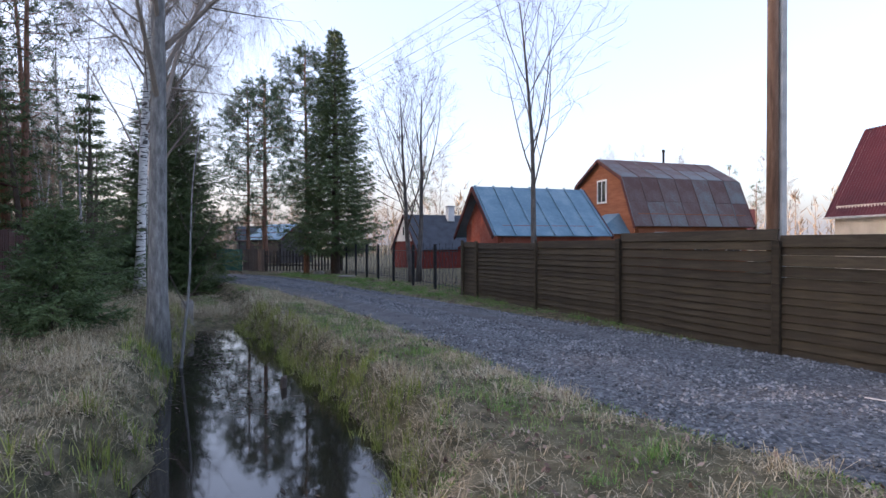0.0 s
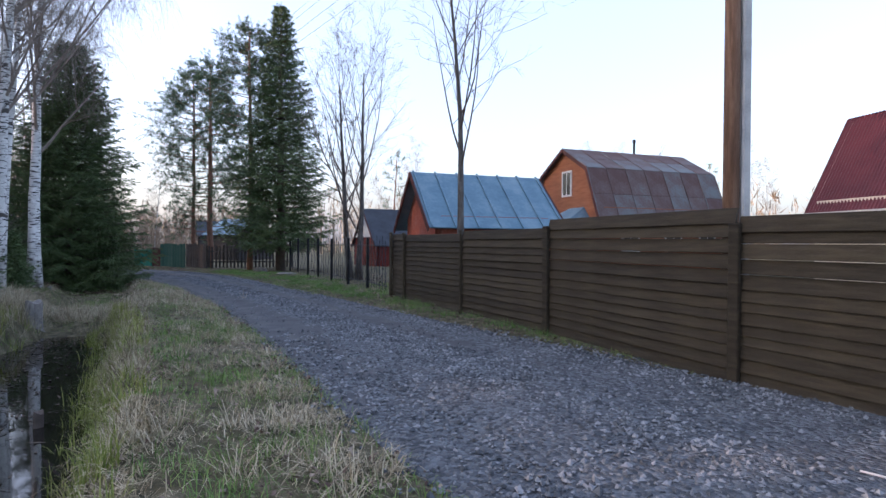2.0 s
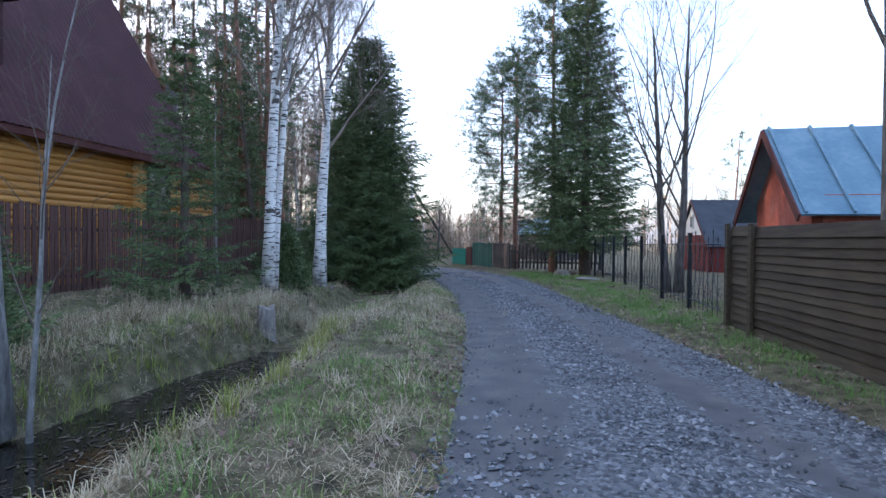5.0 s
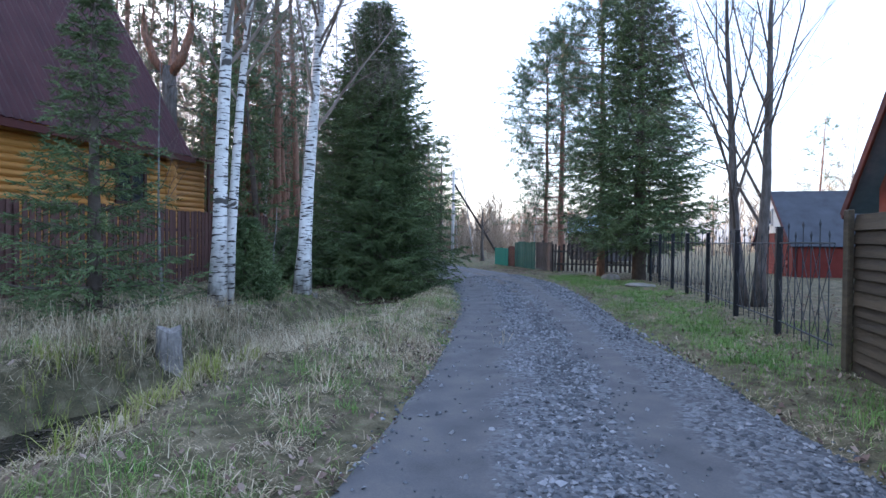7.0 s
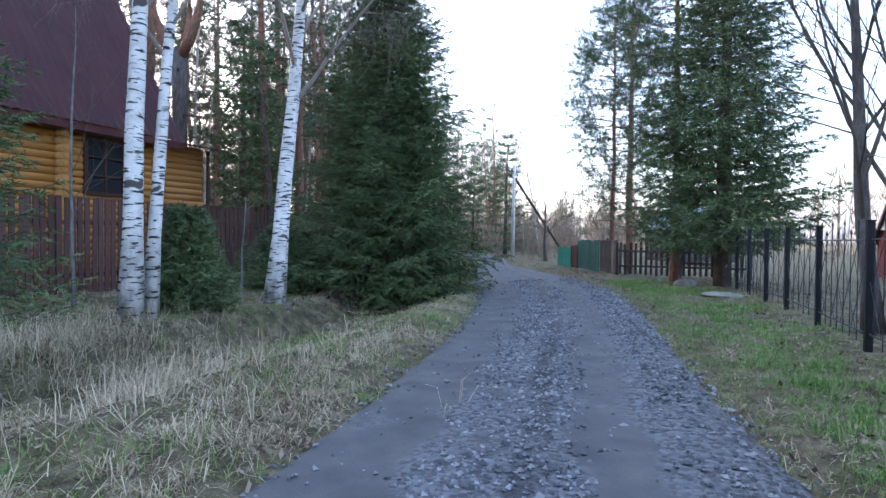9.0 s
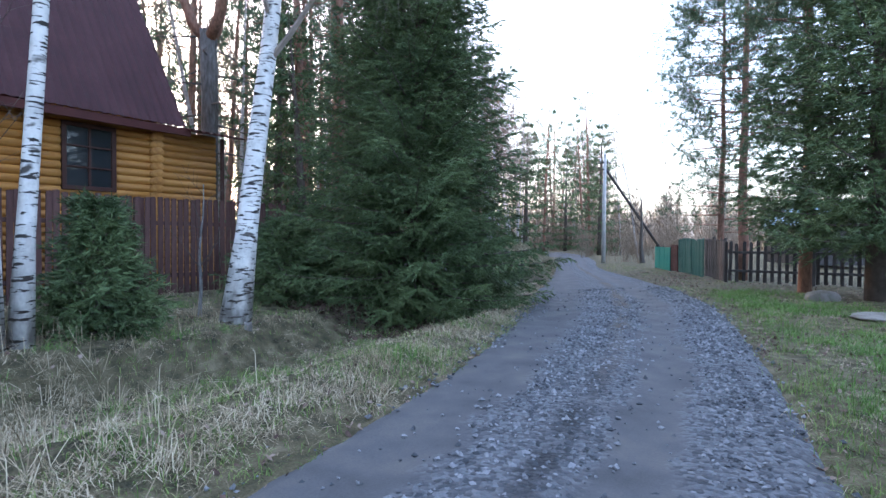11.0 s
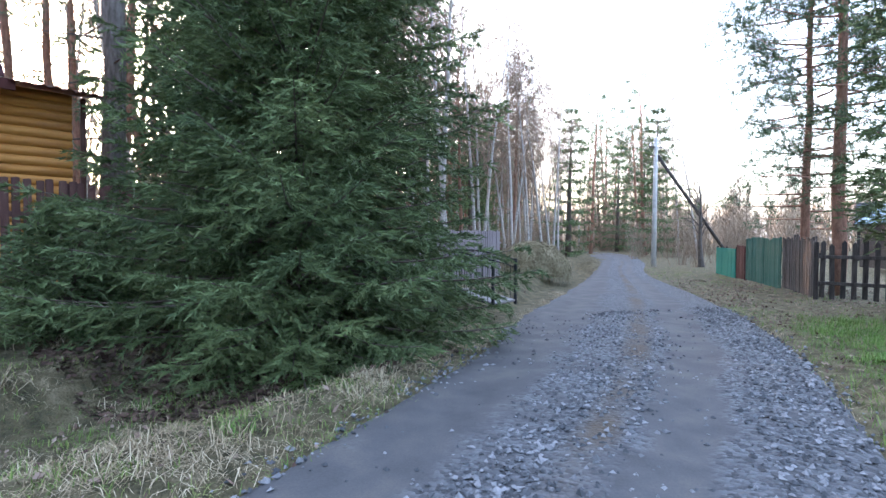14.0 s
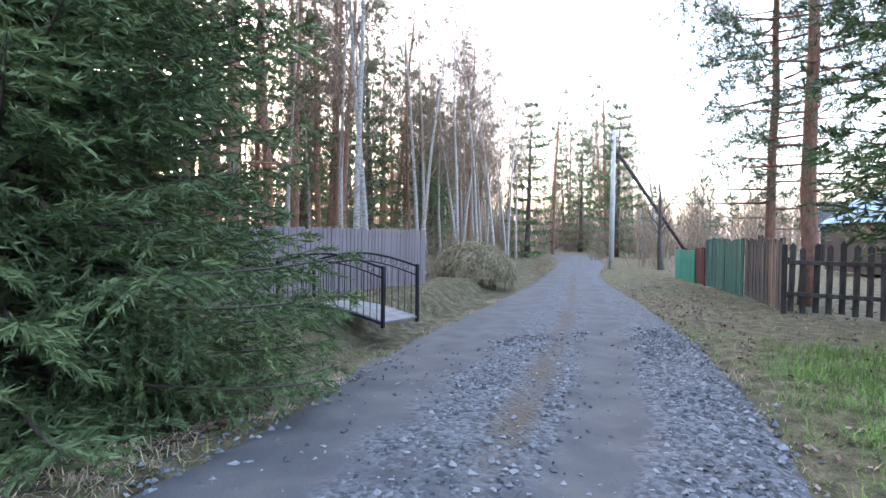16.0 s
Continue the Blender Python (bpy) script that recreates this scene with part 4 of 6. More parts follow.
def pine(r, h, R, r0, first=0.35, nb=34, tufts=16, ndl=16, size=1.0):
    trunk, crown = MB(), MB()
    limbs = trunk
    pts = np.column_stack([np.cumsum(r.normal(size=10) * 0.03) - 0.0, np.cumsum(r.normal(size=10) * 0.03), np.linspace(-0.2, h, 10)])
    pts[0, :2] = 0
    tube(trunk, pts, np.linspace(r0, r0 * 0.25, 10), 10)
    B, D = [], []
    S0, S1, SR = [], [], []
    T0, T1 = [], []
    for k in range(nb):
        f = first + (1 - first) * (k + r.random()) / nb
        z = h * f
        g = (f - first) / (1 - first)
        rad = R * (0.45 + 0.9 * g) * (1 - g) ** 0.55 + 0.25
        L = rad * (0.6 + 0.6 * r.random())
        a = k * 2.4 + r.normal() * 0.4
        hx_ = np.array([math.cos(a), math.sin(a)])
        s = np.linspace(0, 1, 7)
        c = np.array([np.interp(z, pts[:, 2], pts[:, i]) for i in (0, 1)])
        wig = np.cumsum(r.normal(size=7)) * 0.04 * L
        bp = np.column_stack([c[0] + hx_[0] * L * s - hx_[1] * wig, c[1] + hx_[1] * L * s + hx_[0] * wig, z + L * (0.12 * s + 0.22 * s ** 2 * g - 0.12 * (1 - g) * s)])
        S0.append(bp[:-1]); S1.append(bp[1:]); SR.append(np.linspace(0.012 + 0.012 * L, 0.006, 7)[:-1])
        for j in range(max(2, int(tufts * (0.5 + L / R) * (0.35 + 0.85 * g)))):
            q = 0.4 + 0.6 * r.random() ** 0.7
            i = min(int(q * 6), 5)
            b = bp[i] + (bp[i + 1] - bp[i]) * (q * 6 - i)
            td = unit(np.array([hx_[0], hx_[1], 0.25]) * 0.7 + r.normal(size=3) * 0.6)
            e = b + td * (0.25 + L * 0.3) * (0.5 + r.random())
            T0.append(b); T1.append(e)
            for q2 in (0.2, 0.45, 0.7, 0.9, 1.0):
                m = ndl
                dd = unit(td[None] * 0.7 + r.normal(size=(m, 3)))
                B.append(np.repeat((b + (e - b) * q2)[None], m, 0))
                D.append(dd)
    B, D = np.concatenate(B), np.concatenate(D)
    needles(crown, B + r.normal(size=B.shape) * 0.03, D, size * 0.13 * (0.6 + 0.7 * r.random(len(B))), size * 0.015, r)
    sticks(limbs, np.concatenate(S0), np.concatenate(S1), np.concatenate(SR), np.concatenate(SR) * 0.75, 4)
    T0, T1 = np.array(T0), np.array(T1)
    needles(limbs, T0, T1 - T0, np.linalg.norm(T1 - T0, axis=1), 0.014, r)
    return trunk, crown


def tree_thing(name, x, y, label, parts, rz=0, scale=1.0, group="", z=None):
    th = empty(name, pose(x, y, ground_z(x, y) if z is None else z, 0, 0, rz) @ Matrix.Scale(scale, 4), label, "tree", group)
    for nm, mb, m, sm in parts:
        part(nm, mb, m, th, smooth=sm)
    return th


# the large spruce by the footbridge
r = np.random.default_rng(11)
t_, c_ = spruce(r, 9.2, 2.98, 46, 13, 17, 22, 0.012, 0.9, 0.3, fuzz=0.36)
tree_thing("spruce_tree", -15.08, 21.22, "large dense dark green spruce with boughs down to the ground", [("trunk", t_, M_BARKSPRUCE, True), ("crown", c_, M_SPRUCE, False)])
# the tall spruce by the iron fence
t_, c_ = spruce(np.random.default_rng(12), 14.4, 3.5, 46, 10, 12, 11, 0.1, 1.5, 0.22, 0.85, fuzz=0.42)
tree_thing("spruce_tree", -11.4, 31.2, "tall narrow spruce with a bare foot beside the iron fence", [("trunk", t_, M_BARKSPRUCE, True), ("crown", c_, M_SPRUCE, False)])
for i, (x, y, h, R, r0, fi) in enumerate(((-13.5, 31.9, 13.2, 2.3, 0.17, 0.3), (-18.0, 35.5, 12.8, 3.0, 0.2, 0.2), (-19.8, 36.7, 12.6, 3.3, 0.15, 0.14))):
    t_, c_ = pine(np.random.default_rng(20 + i), h, R, r0, fi, 70, 15, 8, 1.5)
    tree_thing("pine_tree", x, y, "tall pine with red-brown trunk and open crown by the fence", [("trunk", t_, M_BARKPINE, True), ("crown", c_, M_PINE, False)], group="pines by the fence")

# birches beside the ditch
for i, (x, y, h, r0, lean) in enumerate(((-11.5, 14.85, 13, 0.15, (-0.005, 0.0)), (-11.7, 15.12, 12.5, 0.105, (0.03, 0.045)), (-12.95, 17.45, 13, 0.18, (-0.165, 0.125)))):
    rr_ = np.random.default_rng(30 + i)
    t_, c_, tips = bare_tree(rr_, h, r0, 1, 0.42, 4, lean=lean, first=0.32, kids=(18, 7, 5), ratio=0.4, droop=0.05, bend=0.05)
    hanging_twigs(c_, tips, rr_, 6, 1.0)
    tree_thing("birch_tree", x, y, "white birch with dark dashes and bare drooping twigs", [("trunk", t_, M_BIRCH, True), ("crown", c_, M_BIRCHTWIG, False)], group="birches by the ditch")
# grey tree on the bank
t_, c_, tips = bare_tree(np.random.default_rng(40), 11.5, 0.185, 1, 0.42, 4, lean=(0.045, 0.01), first=0.34, kids=(18, 7, 5), ratio=0.42, bend=0.05)
hanging_twigs(c_, tips, np.random.default_rng(41), 5, 0.8)
tree_thing("birch_tree", -6.35, 8.65, "old grey-barked birch leaning over the ditch bank", [("trunk", t_, M_BARKGREY, True), ("crown", c_, M_BIRCHTWIG, False)])
# bare trees by the fences
t_, c_, tips = bare_tree(np.random.default_rng(50), 8.2, 0.095, 1, 0.36, 5, first=0.38, kids=(13, 6, 4, 3), ratio=0.52, bend=0.07, lift=0.13)
tree_thing("bare_tree", 0.02, 15.0, "bare young tree with upswept limbs behind the board fence", [("trunk", t_, M_BARKDARK, True), ("crown", c_, M_TWIG, False)])
t_, c_, tips = bare_tree(np.random.default_rng(51), 8.4, 0.125, 2, 0.36, 5, first=0.2, kids=(12, 7, 5, 3), ratio=0.54, bend=0.07, lift=0.12)
tree_thing("bare_tree", -5.1, 23.9, "bare tree with two grey stems behind the iron fence", [("trunk", t_, M_BARKDARK, True), ("crown", c_, M_TWIG, False)])


# gnarled bare tree beside the pole's brace
t_, c_, tips = bare_tree(np.random.default_rng(55), 4.6, 0.16, 1, 0.4, 4, first=0.35, kids=(14, 7, 5), ratio=0.42, bend=0.12, lift=0.1)
tree_thing("bare_tree", -30.9, 43.6, "gnarled grey tree beside the brace of the pole", [("trunk", t_, M_BARKDARK, True), ("crown", c_, M_TWIG, False)])


def forked_pine(r):
    """A stout trunk that forks into three upswept orange limbs, each with its own open crown."""
    trunk, limb_list, crown = MB(), [], MB()
    tube(trunk, [(0, 0, -0.2), (0.03, 0, 2.5), (0.0, 0.05, 5.5), (0.05, 0, 8.0)], [0.36, 0.29, 0.26, 0.28], 12)
    for a, s in ((0.4, 1.0), (2.6, 0.85), (4.4, 0.7)):
        dx, dy = math.cos(a) * s, math.sin(a) * s
        limbs = MB()
        limb_list.append(limbs)
        tube(limbs, [(0.02, 0, 7.6), (dx * 0.7, dy * 0.7, 8.2), (dx * 1.2, dy * 1.2, 9.2), (dx * 1.3, dy * 1.3, 10.5), (dx * 1.2, dy * 1.2, 12.5)], [0.2, 0.17, 0.14, 0.12, 0.09], 9)
        t2, c2 = pine(r, 6.5, 1.9, 0.09, 0.25, 18, 7, 4, 2.4)
        for src, dst in ((t2, limbs), (c2, crown)):
            for v, f in zip(src.v, src.f):
                dst.add(v + [dx * 1.2, dy * 1.2, 12.0], f - f.min())
    for k in range(16):
        z = 3.0 + 0.32 * k
        a = k * 2.4
        tube(trunk, [(0, 0, z), (0.9 * math.cos(a), 0.9 * math.sin(a), z - 0.1), (1.9 * math.cos(a + 0.15), 1.9 * math.sin(a + 0.15), z - 0.3)], [0.04, 0.026, 0.008], 5, False)
    return trunk, limb_list, crown


t_, l_, c_ = forked_pine(np.random.default_rng(56))
tree_thing("pine_tree", -23.0, 17.6, "stout old pine forking into orange upswept limbs behind the house", [("trunk", t_, M_BARKDARK, True), ("crown", c_, M_PINE, False)] + [("limb", q_, M_BARKPINE, True) for q_ in l_], scale=0.93)


# ---- young spruces by the yard fence ----
for i, (x, y, h, R) in enumerate(((-8.2, 8.5, 2.2, 1.05), (-11.3, 12.8, 5.6, 1.75), (-15.5, 18.6, 1.6, 1.3), (-12.4, 15.8, 1.8, 0.75))):
    t_, c_ = spruce(np.random.default_rng(60 + i), h, R, 18, 8, 9, 10, 0.02, 1.0, 0.1, 1.2 if h > 5 else 0.85, fuzz=0.4)
    tree_thing("young_spruce", x, y, "young feathery green spruce beside the yard fence", [("trunk", t_, M_BARKSPRUCE, True), ("crown", c_, M_SPRUCE, False)], group="young spruces")
for i, (x, y, h, lean) in enumerate(((-6.15, 8.95, 4.6, (0.12, 0.02)), (-8.6, 9.6, 4.0, (-0.1, 0.05)), (-12.6, 14.2, 5.0, (0.03, 0.02)), (-13.6, 17.0, 2.2, (0.1, 0.0)))):
    t_, c_, tips = bare_tree(np.random.default_rng(70 + i), h, 0.032, 1, 0.4, 3, lean=lean, first=0.25, kids=(9, 5), ratio=0.4, bend=0.09)
    tree_thing("sapling", x, y, "thin bare sapling with fine grey twigs", [("trunk", t_, M_BARKGREY, True), ("crown", c_, M_TWIG, False)], group="saplings")

# ---- woods ----
M_WOODTWIG = mat("brown_wood_twig", [(0.15, 0.11, 0.08), (0.27, 0.2, 0.145)], 2, 0.9, 0, island=0.4)
M_WOODBIRCH = mat("grey_cream_birch_bark", [(0.07, 0.064, 0.058), (0.33, 0.315, 0.29), (0.46, 0.44, 0.405)], 5, 0.85, 0.3, fine=16, stretch=(1.5, 1.5, 5))
BASES = {}


def base_tree(key, name, label, parts):
    th = empty(name, pose(0, 0, 0), label, "tree", key)
    for nm, mb, m, sm in parts:
        part(nm, mb, m, th, smooth=sm)
    BASES.setdefault(name, []).append([th, False])


for i in range(3):
    t_, c_ = pine(np.random.default_rng(80 + i), 15.0, 2.4, 0.17, (0.3, 0.16, 0.1)[i], 28, 7, 3, 2.8)
    base_tree("pines of the wood", "wood_pine", "tall pine of the wood with reddish trunk and thin crown", [("trunk", t_, M_BARKPINE, True), ("crown", c_, M_PINE, False)])
for i in range(3):
    rr_ = np.random.default_rng(90 + i)
    t_, c_, tips = bare_tree(rr_, 14.0, 0.098, 1, 0.34, 3, first=0.28, kids=(17, 6), ratio=0.3, droop=0.02, lean=(0.05 * (i - 1), 0.03), cheap=True)
    hb = np.concatenate([t_pts[1:] for t_pts in tips for _ in range(5)])
    hd = unit(rr_.normal(size=hb.shape) * [0.6, 0.6, 0.35] + [0, 0, -0.45])
    needles(c_, hb, hd, 1.0 * (0.4 + rr_.random(len(hb))), 0.02, rr_)
    base_tree("birches of the wood", "wood_birch", "slender white birch of the wood with bare brown twigs", [("trunk", t_, M_WOODBIRCH, True), ("crown", c_, M_WOODTWIG, False)])
for i in range(2):
    t_, c_ = spruce(np.random.default_rng(95 + i), 11.0, 2.2, 15, 6, 4, 4, 0.05, 3.2)
    base_tree("spruces of the wood", "wood_spruce", "dark spruce of the wood", [("trunk", t_, M_BARKSPRUCE, True), ("crown", c_, M_SPRUCE, False)])


def bush(r, h, stems):
    P0, P1, R0, S, E = [], [], [], [], []
    for k in range(stems):
        a = r.random() * 6.283
        p = np.array([math.cos(a), math.sin(a), 0]) * 0.5 * r.random() * h * 0.3
        d = unit(np.array([math.cos(a) * 0.35 * r.random(), math.sin(a) * 0.35 * r.random(), 1.0]))
        L = h * (0.5 + 0.5 * r.random())
        pts = [p]
        for i in range(6):
            d = unit(d + r.normal(size=3) * 0.09)
            pts.append(pts[-1] + d * L / 6)
        pts = np.array(pts)
        P0.append(pts[:-1]); P1.append(pts[1:]); R0.append(np.linspace(0.018, 0.004, 7)[:-1])
        for j in range(14):
            i = r.integers(1, 6)
            b = pts[i]
            e = b + unit(d + r.normal(size=3) * 0.7) * L * 0.22 * (0.5 + r.random())
            S.append(b); E.append(e)
    mb = MB()
    R0 = np.concatenate(R0)
    sticks(mb, np.concatenate(P0), np.concatenate(P1), R0, R0 * 0.7, 3)
    S, E = np.array(S), np.array(E)
    needles(mb, S, E - S, np.linalg.norm(E - S, axis=1), 0.014, r)
    return mb, np.concatenate([np.concatenate(P1), E])


M_BUSH = mat("tan_bare_brush", [(0.15, 0.115, 0.082), (0.29, 0.23, 0.165)], 1, 0.9, 0, island=0.4)
for i in range(3):
    rr_ = np.random.default_rng(100 + i)
    mb, ends = bush(rr_, 3.6, 19)
    needles(mb, ends, rr_.normal(size=ends.shape), 0.09, 0.03, rr_)
    th = empty("bare_bush", pose(0, 0, 0), "tangle of bare tan brush beside the wood", "bush", "brush of the wood")
    part("stem_tangle", mb, M_BUSH, th)
    BASES.setdefault("bare_bush", []).append([th, False])
USED = []


def plant(kind, x, y, s=1.0, r=None, tilt=2.0):
    r = r or rng
    b = BASES[kind][int(r.integers(len(BASES[kind])))]
    m = pose(x, y, ground_z(x, y) - 0.05, tilt * r.normal(), tilt * r.normal(), 360 * r.random()) @ Matrix.Scale(s, 4)
    if not b[1]:
        b[0].matrix_basis = m
        b[1] = True
    else:
        ob = copy_thing(b[0], m)
        ob.matrix_basis = m
    USED.append((x, y))


def clear(x, y, gap):
    return all((x - a) ** 2 + (y - b) ** 2 > gap * gap for a, b in USED)


def scatter(n, kinds, weights, x0, x1, y0, y1, test, gap=1.6, s0=0.8, s1=1.2):
    k = 0
    tries = 0
    while k < n and tries < n * 40:
        tries += 1
        x, y = rng.uniform(x0, x1), rng.uniform(y0, y1)
        if not test(x, y) or not clear(x, y, gap):
            continue
        plant(kinds[int(rng.choice(len(kinds), p=weights))], x, y, rng.uniform(s0, s1))
        k += 1


def off_road(x, y):
    d, s, w = near(RC[::8], [(x, y)])
    return float(d[0] * s[0]) - 1.9


def behind_yard(x, y):
    # beyond the log house and its yard, on the far side from the road
    u = (x + 19.6) * 0.854 + (y - 17.6) * 0.52
    v = (x + 19.6) * -0.52 + (y - 17.6) * 0.854
    return u < -9.5 or (v > 1.5 and u < -4 and off_road(x, y) > 8)


# birches and pines placed where they stand out
for x, y, s in ((-24.15, 26.5, 1.0), (-25.6, 27.2, 1.0), (-33.0, 33.4, 0.95), (-34.5, 35.2, 0.9), (-37.0, 37.5, 0.95), (-39, 39.4, 0.9), (-43, 41.5, 0.9), (-46, 44, 0.95), (-36, 33, 1.0), (-40, 36.5, 1.0), (-30.5, 30.6, 0.85), (-51, 47, 0.9)):
    plant("wood_birch", x, y, s)
for x, y, s in ((-54, 52.5, 1.05), (-46, 40, 1.0), (-22.6, 21.8, 1.1), (-23.5, 23.4, 1.05), (-21.8, 20.4, 1.1), (-27, 24.5, 1.0)):
    plant("wood_pine", x, y, s)
scatter(38, ["wood_pine", "wood_birch", "wood_spruce"], [0.65, 0.25, 0.1], -58, -16, -14, 26, behind_yard, 2.0, 0.9, 1.25)
scatter(44, ["wood_pine", "wood_birch", "wood_spruce"], [0.42, 0.38, 0.2], -85, -24, 22, 62, lambda x, y: 4.5 < off_road(x, y) < 34 and behind_yard(x, y), 2.2, 0.85, 1.2)
scatter(26, ["bare_bush"], [1.0], -75, -26, 26, 66, lambda x, y: 2.6 < off_road(x, y) < 7, 1.5, 0.6, 1.1)
scatter(22, ["bare_bush"], [1.0], -62, -29, 42, 72, lambda x, y: -16 < off_road(x, y) < -3.2, 1.5, 0.7, 1.25)
scatter(14, ["wood_birch", "bare_bush", "wood_spruce", "wood_pine"], [0.4, 0.3, 0.1, 0.2], -90, -36, 52, 90, lambda x, y: -30 < off_road(x, y) < -4, 2.5, 0.7, 1.0)
scatter(18, ["wood_pine", "wood_birch"], [0.6, 0.4], -42, -21, 12, 27, behind_yard, 1.4, 0.9, 1.2)
scatter(20, ["wood_birch"], [1.0], -72, -30, 27, 60, lambda x, y: 3.2 < off_road(x, y) < 8, 1.6, 0.75, 1.05)
scatter(34, ["wood_birch", "wood_pine", "wood_spruce"], [0.4, 0.45, 0.15], -95, -44, 36, 80, lambda x, y: 3.4 < off_road(x, y) < 14, 1.7, 0.85, 1.1)
scatter(30, ["wood_birch", "wood_pine", "wood_spruce"], [0.3, 0.55, 0.15], -60, -28, 20, 48, lambda x, y: 6 < off_road(x, y) < 20 and behind_yard(x, y), 1.4, 0.9, 1.2)
scatter(40, ["bare_bush"], [1.0], -60, -24, -12, 28, behind_yard, 1.3, 0.9, 1.7)
scatter(36, ["bare_bush"], [1.0], -78, -44, 44, 72, lambda x, y: abs(off_road(x, y) + 2) > 3.2 and off_road(x, y) < 14, 1.3, 0.9, 1.6)
scatter(10, ["wood_birch", "wood_pine"], [0.6, 0.4], -110, -62, 40, 90, lambda x, y: off_road(x, y) > 2.5 or off_road(x, y) < -6, 2.2, 0.8, 1.1)
# the wood that closes the end of the road
def road_end(x, y):
    a_ = math.degrees(math.atan2(-(x + 9.0), y - 22.9))
    return 50.5 < a_ < 60.5 and 46 < math.hypot(x + 9.0, y - 22.9) < 84 and not -5.0 < off_road(x, y) < 1.2


scatter(34, ["wood_birch", "wood_pine", "wood_spruce"], [0.42, 0.43, 0.15], -84, -42, 42, 80, road_end, 1.7, 0.95, 1.25)
for kind_, x, y, s in (("wood_spruce", -20.8, 20.2, 0.75), ("wood_spruce", -22.6, 19.6, 0.85), ("wood_pine", -24.5, 21.0, 0.9)):
    plant(kind_, x, y, s)
# far tree line behind the gardens
scatter(34, ["wood_birch", "bare_bush", "wood_pine"], [0.55, 0.35, 0.1], -45, 75, 70, 100, lambda x, y: True, 2.0, 0.7, 1.0)
# unseen trees beside and behind the start, added to cut low sun and glow
scatter(14, ["wood_pine", "wood_birch", "wood_spruce"], [0.15, 0.75, 0.1], -32, -7, -26, 3, lambda x, y: (x + 19.6) * 0.854 + (y - 17.6) * 0.52 > 1.5 and off_road(x, y) > 9.5, 2.0, 0.7, 1.05)
scatter(5, ["wood_spruce", "wood_birch"], [0.2, 0.8], -14, -5.5, -14, 2.5, lambda x, y: x + 0.6 * y < -7.0 and off_road(x, y) > 6.5, 2.2, 0.6, 0.95)
for lst in BASES.values():
    for b in lst:
        if not b[1]:
            b[0].matrix_basis = pose(-70, 10, 0)

# far woods: a hazy belt of bare trunks and branches round the place
fr = np.random.default_rng(140)
fw = MB()
ang = np.concatenate([fr.uniform(-165, 70, 520), fr.uniform(-140, -62, 420), fr.uniform(-66, -26, 330)])
for a_ in ang:
    dist = fr.uniform(62, 118)
    if a_ < -75:
        dist = fr.uniform(48, 110)
    elif a_ < -26:
        dist = fr.uniform(72, 130)
    x, y = dist * math.sin(radians(a_)) - 6, dist * math.cos(radians(a_)) + 14
    h = fr.uniform(5, 11) if a_ > -25 else (fr.uniform(4, 8) if a_ > -58 else fr.uniform(9, 16))
    z0 = -0.3
    n = 46
    t0 = np.array([[x, y, z0]])
    needles(fw, t0, np.array([[0.03 * fr.normal(), 0.03 * fr.normal(), 1.0]]), h, 0.35, fr)
    zz = z0 + h * fr.random(n) ** 0.8
    spread = h * 0.14 * (1.1 - (zz - z0) / h)
    pb = np.column_stack([x + fr.normal(size=n) * spread, y + fr.normal(size=n) * spread, zz])
    needles(fw, pb, np.column_stack([fr.normal(size=n) * 0.5, fr.normal(size=n) * 0.5, np.full(n, 0.9)]), h * 0.16, 0.16, fr)
# tones paled to stand for aerial haze and light on the distant trees
M_FARWOOD = mat("far_bare_wood", [(0.16, 0.125, 0.092), (0.28, 0.225, 0.165), (0.38, 0.31, 0.22)], 0.2, 0.9, 0, island=0.5)
tagged(part("far_woods", fw, M_FARWOOD), "hazy belt of bare brown woods in the distance", "woods", kind="stuff")

# ---- footbridge ----
M_DECK = mat("pale_bridge_deck", [(0.16, 0.16, 0.16), (0.27, 0.27, 0.265)], 3, 0.9, 0.3)
BR = pose(-18.2, 25.8, 0.0, 0, 0, math.degrees(math.atan2(-0.52, -0.85)))
bridge = empty("footbridge", BR, "small arched footbridge with black wrought iron railings over the ditch", "bridge")
BL = 2.7


def arc(x, lo, hi):
    return lo + (hi - lo) * math.sin(math.pi * max(0, min(1, x / BL)))


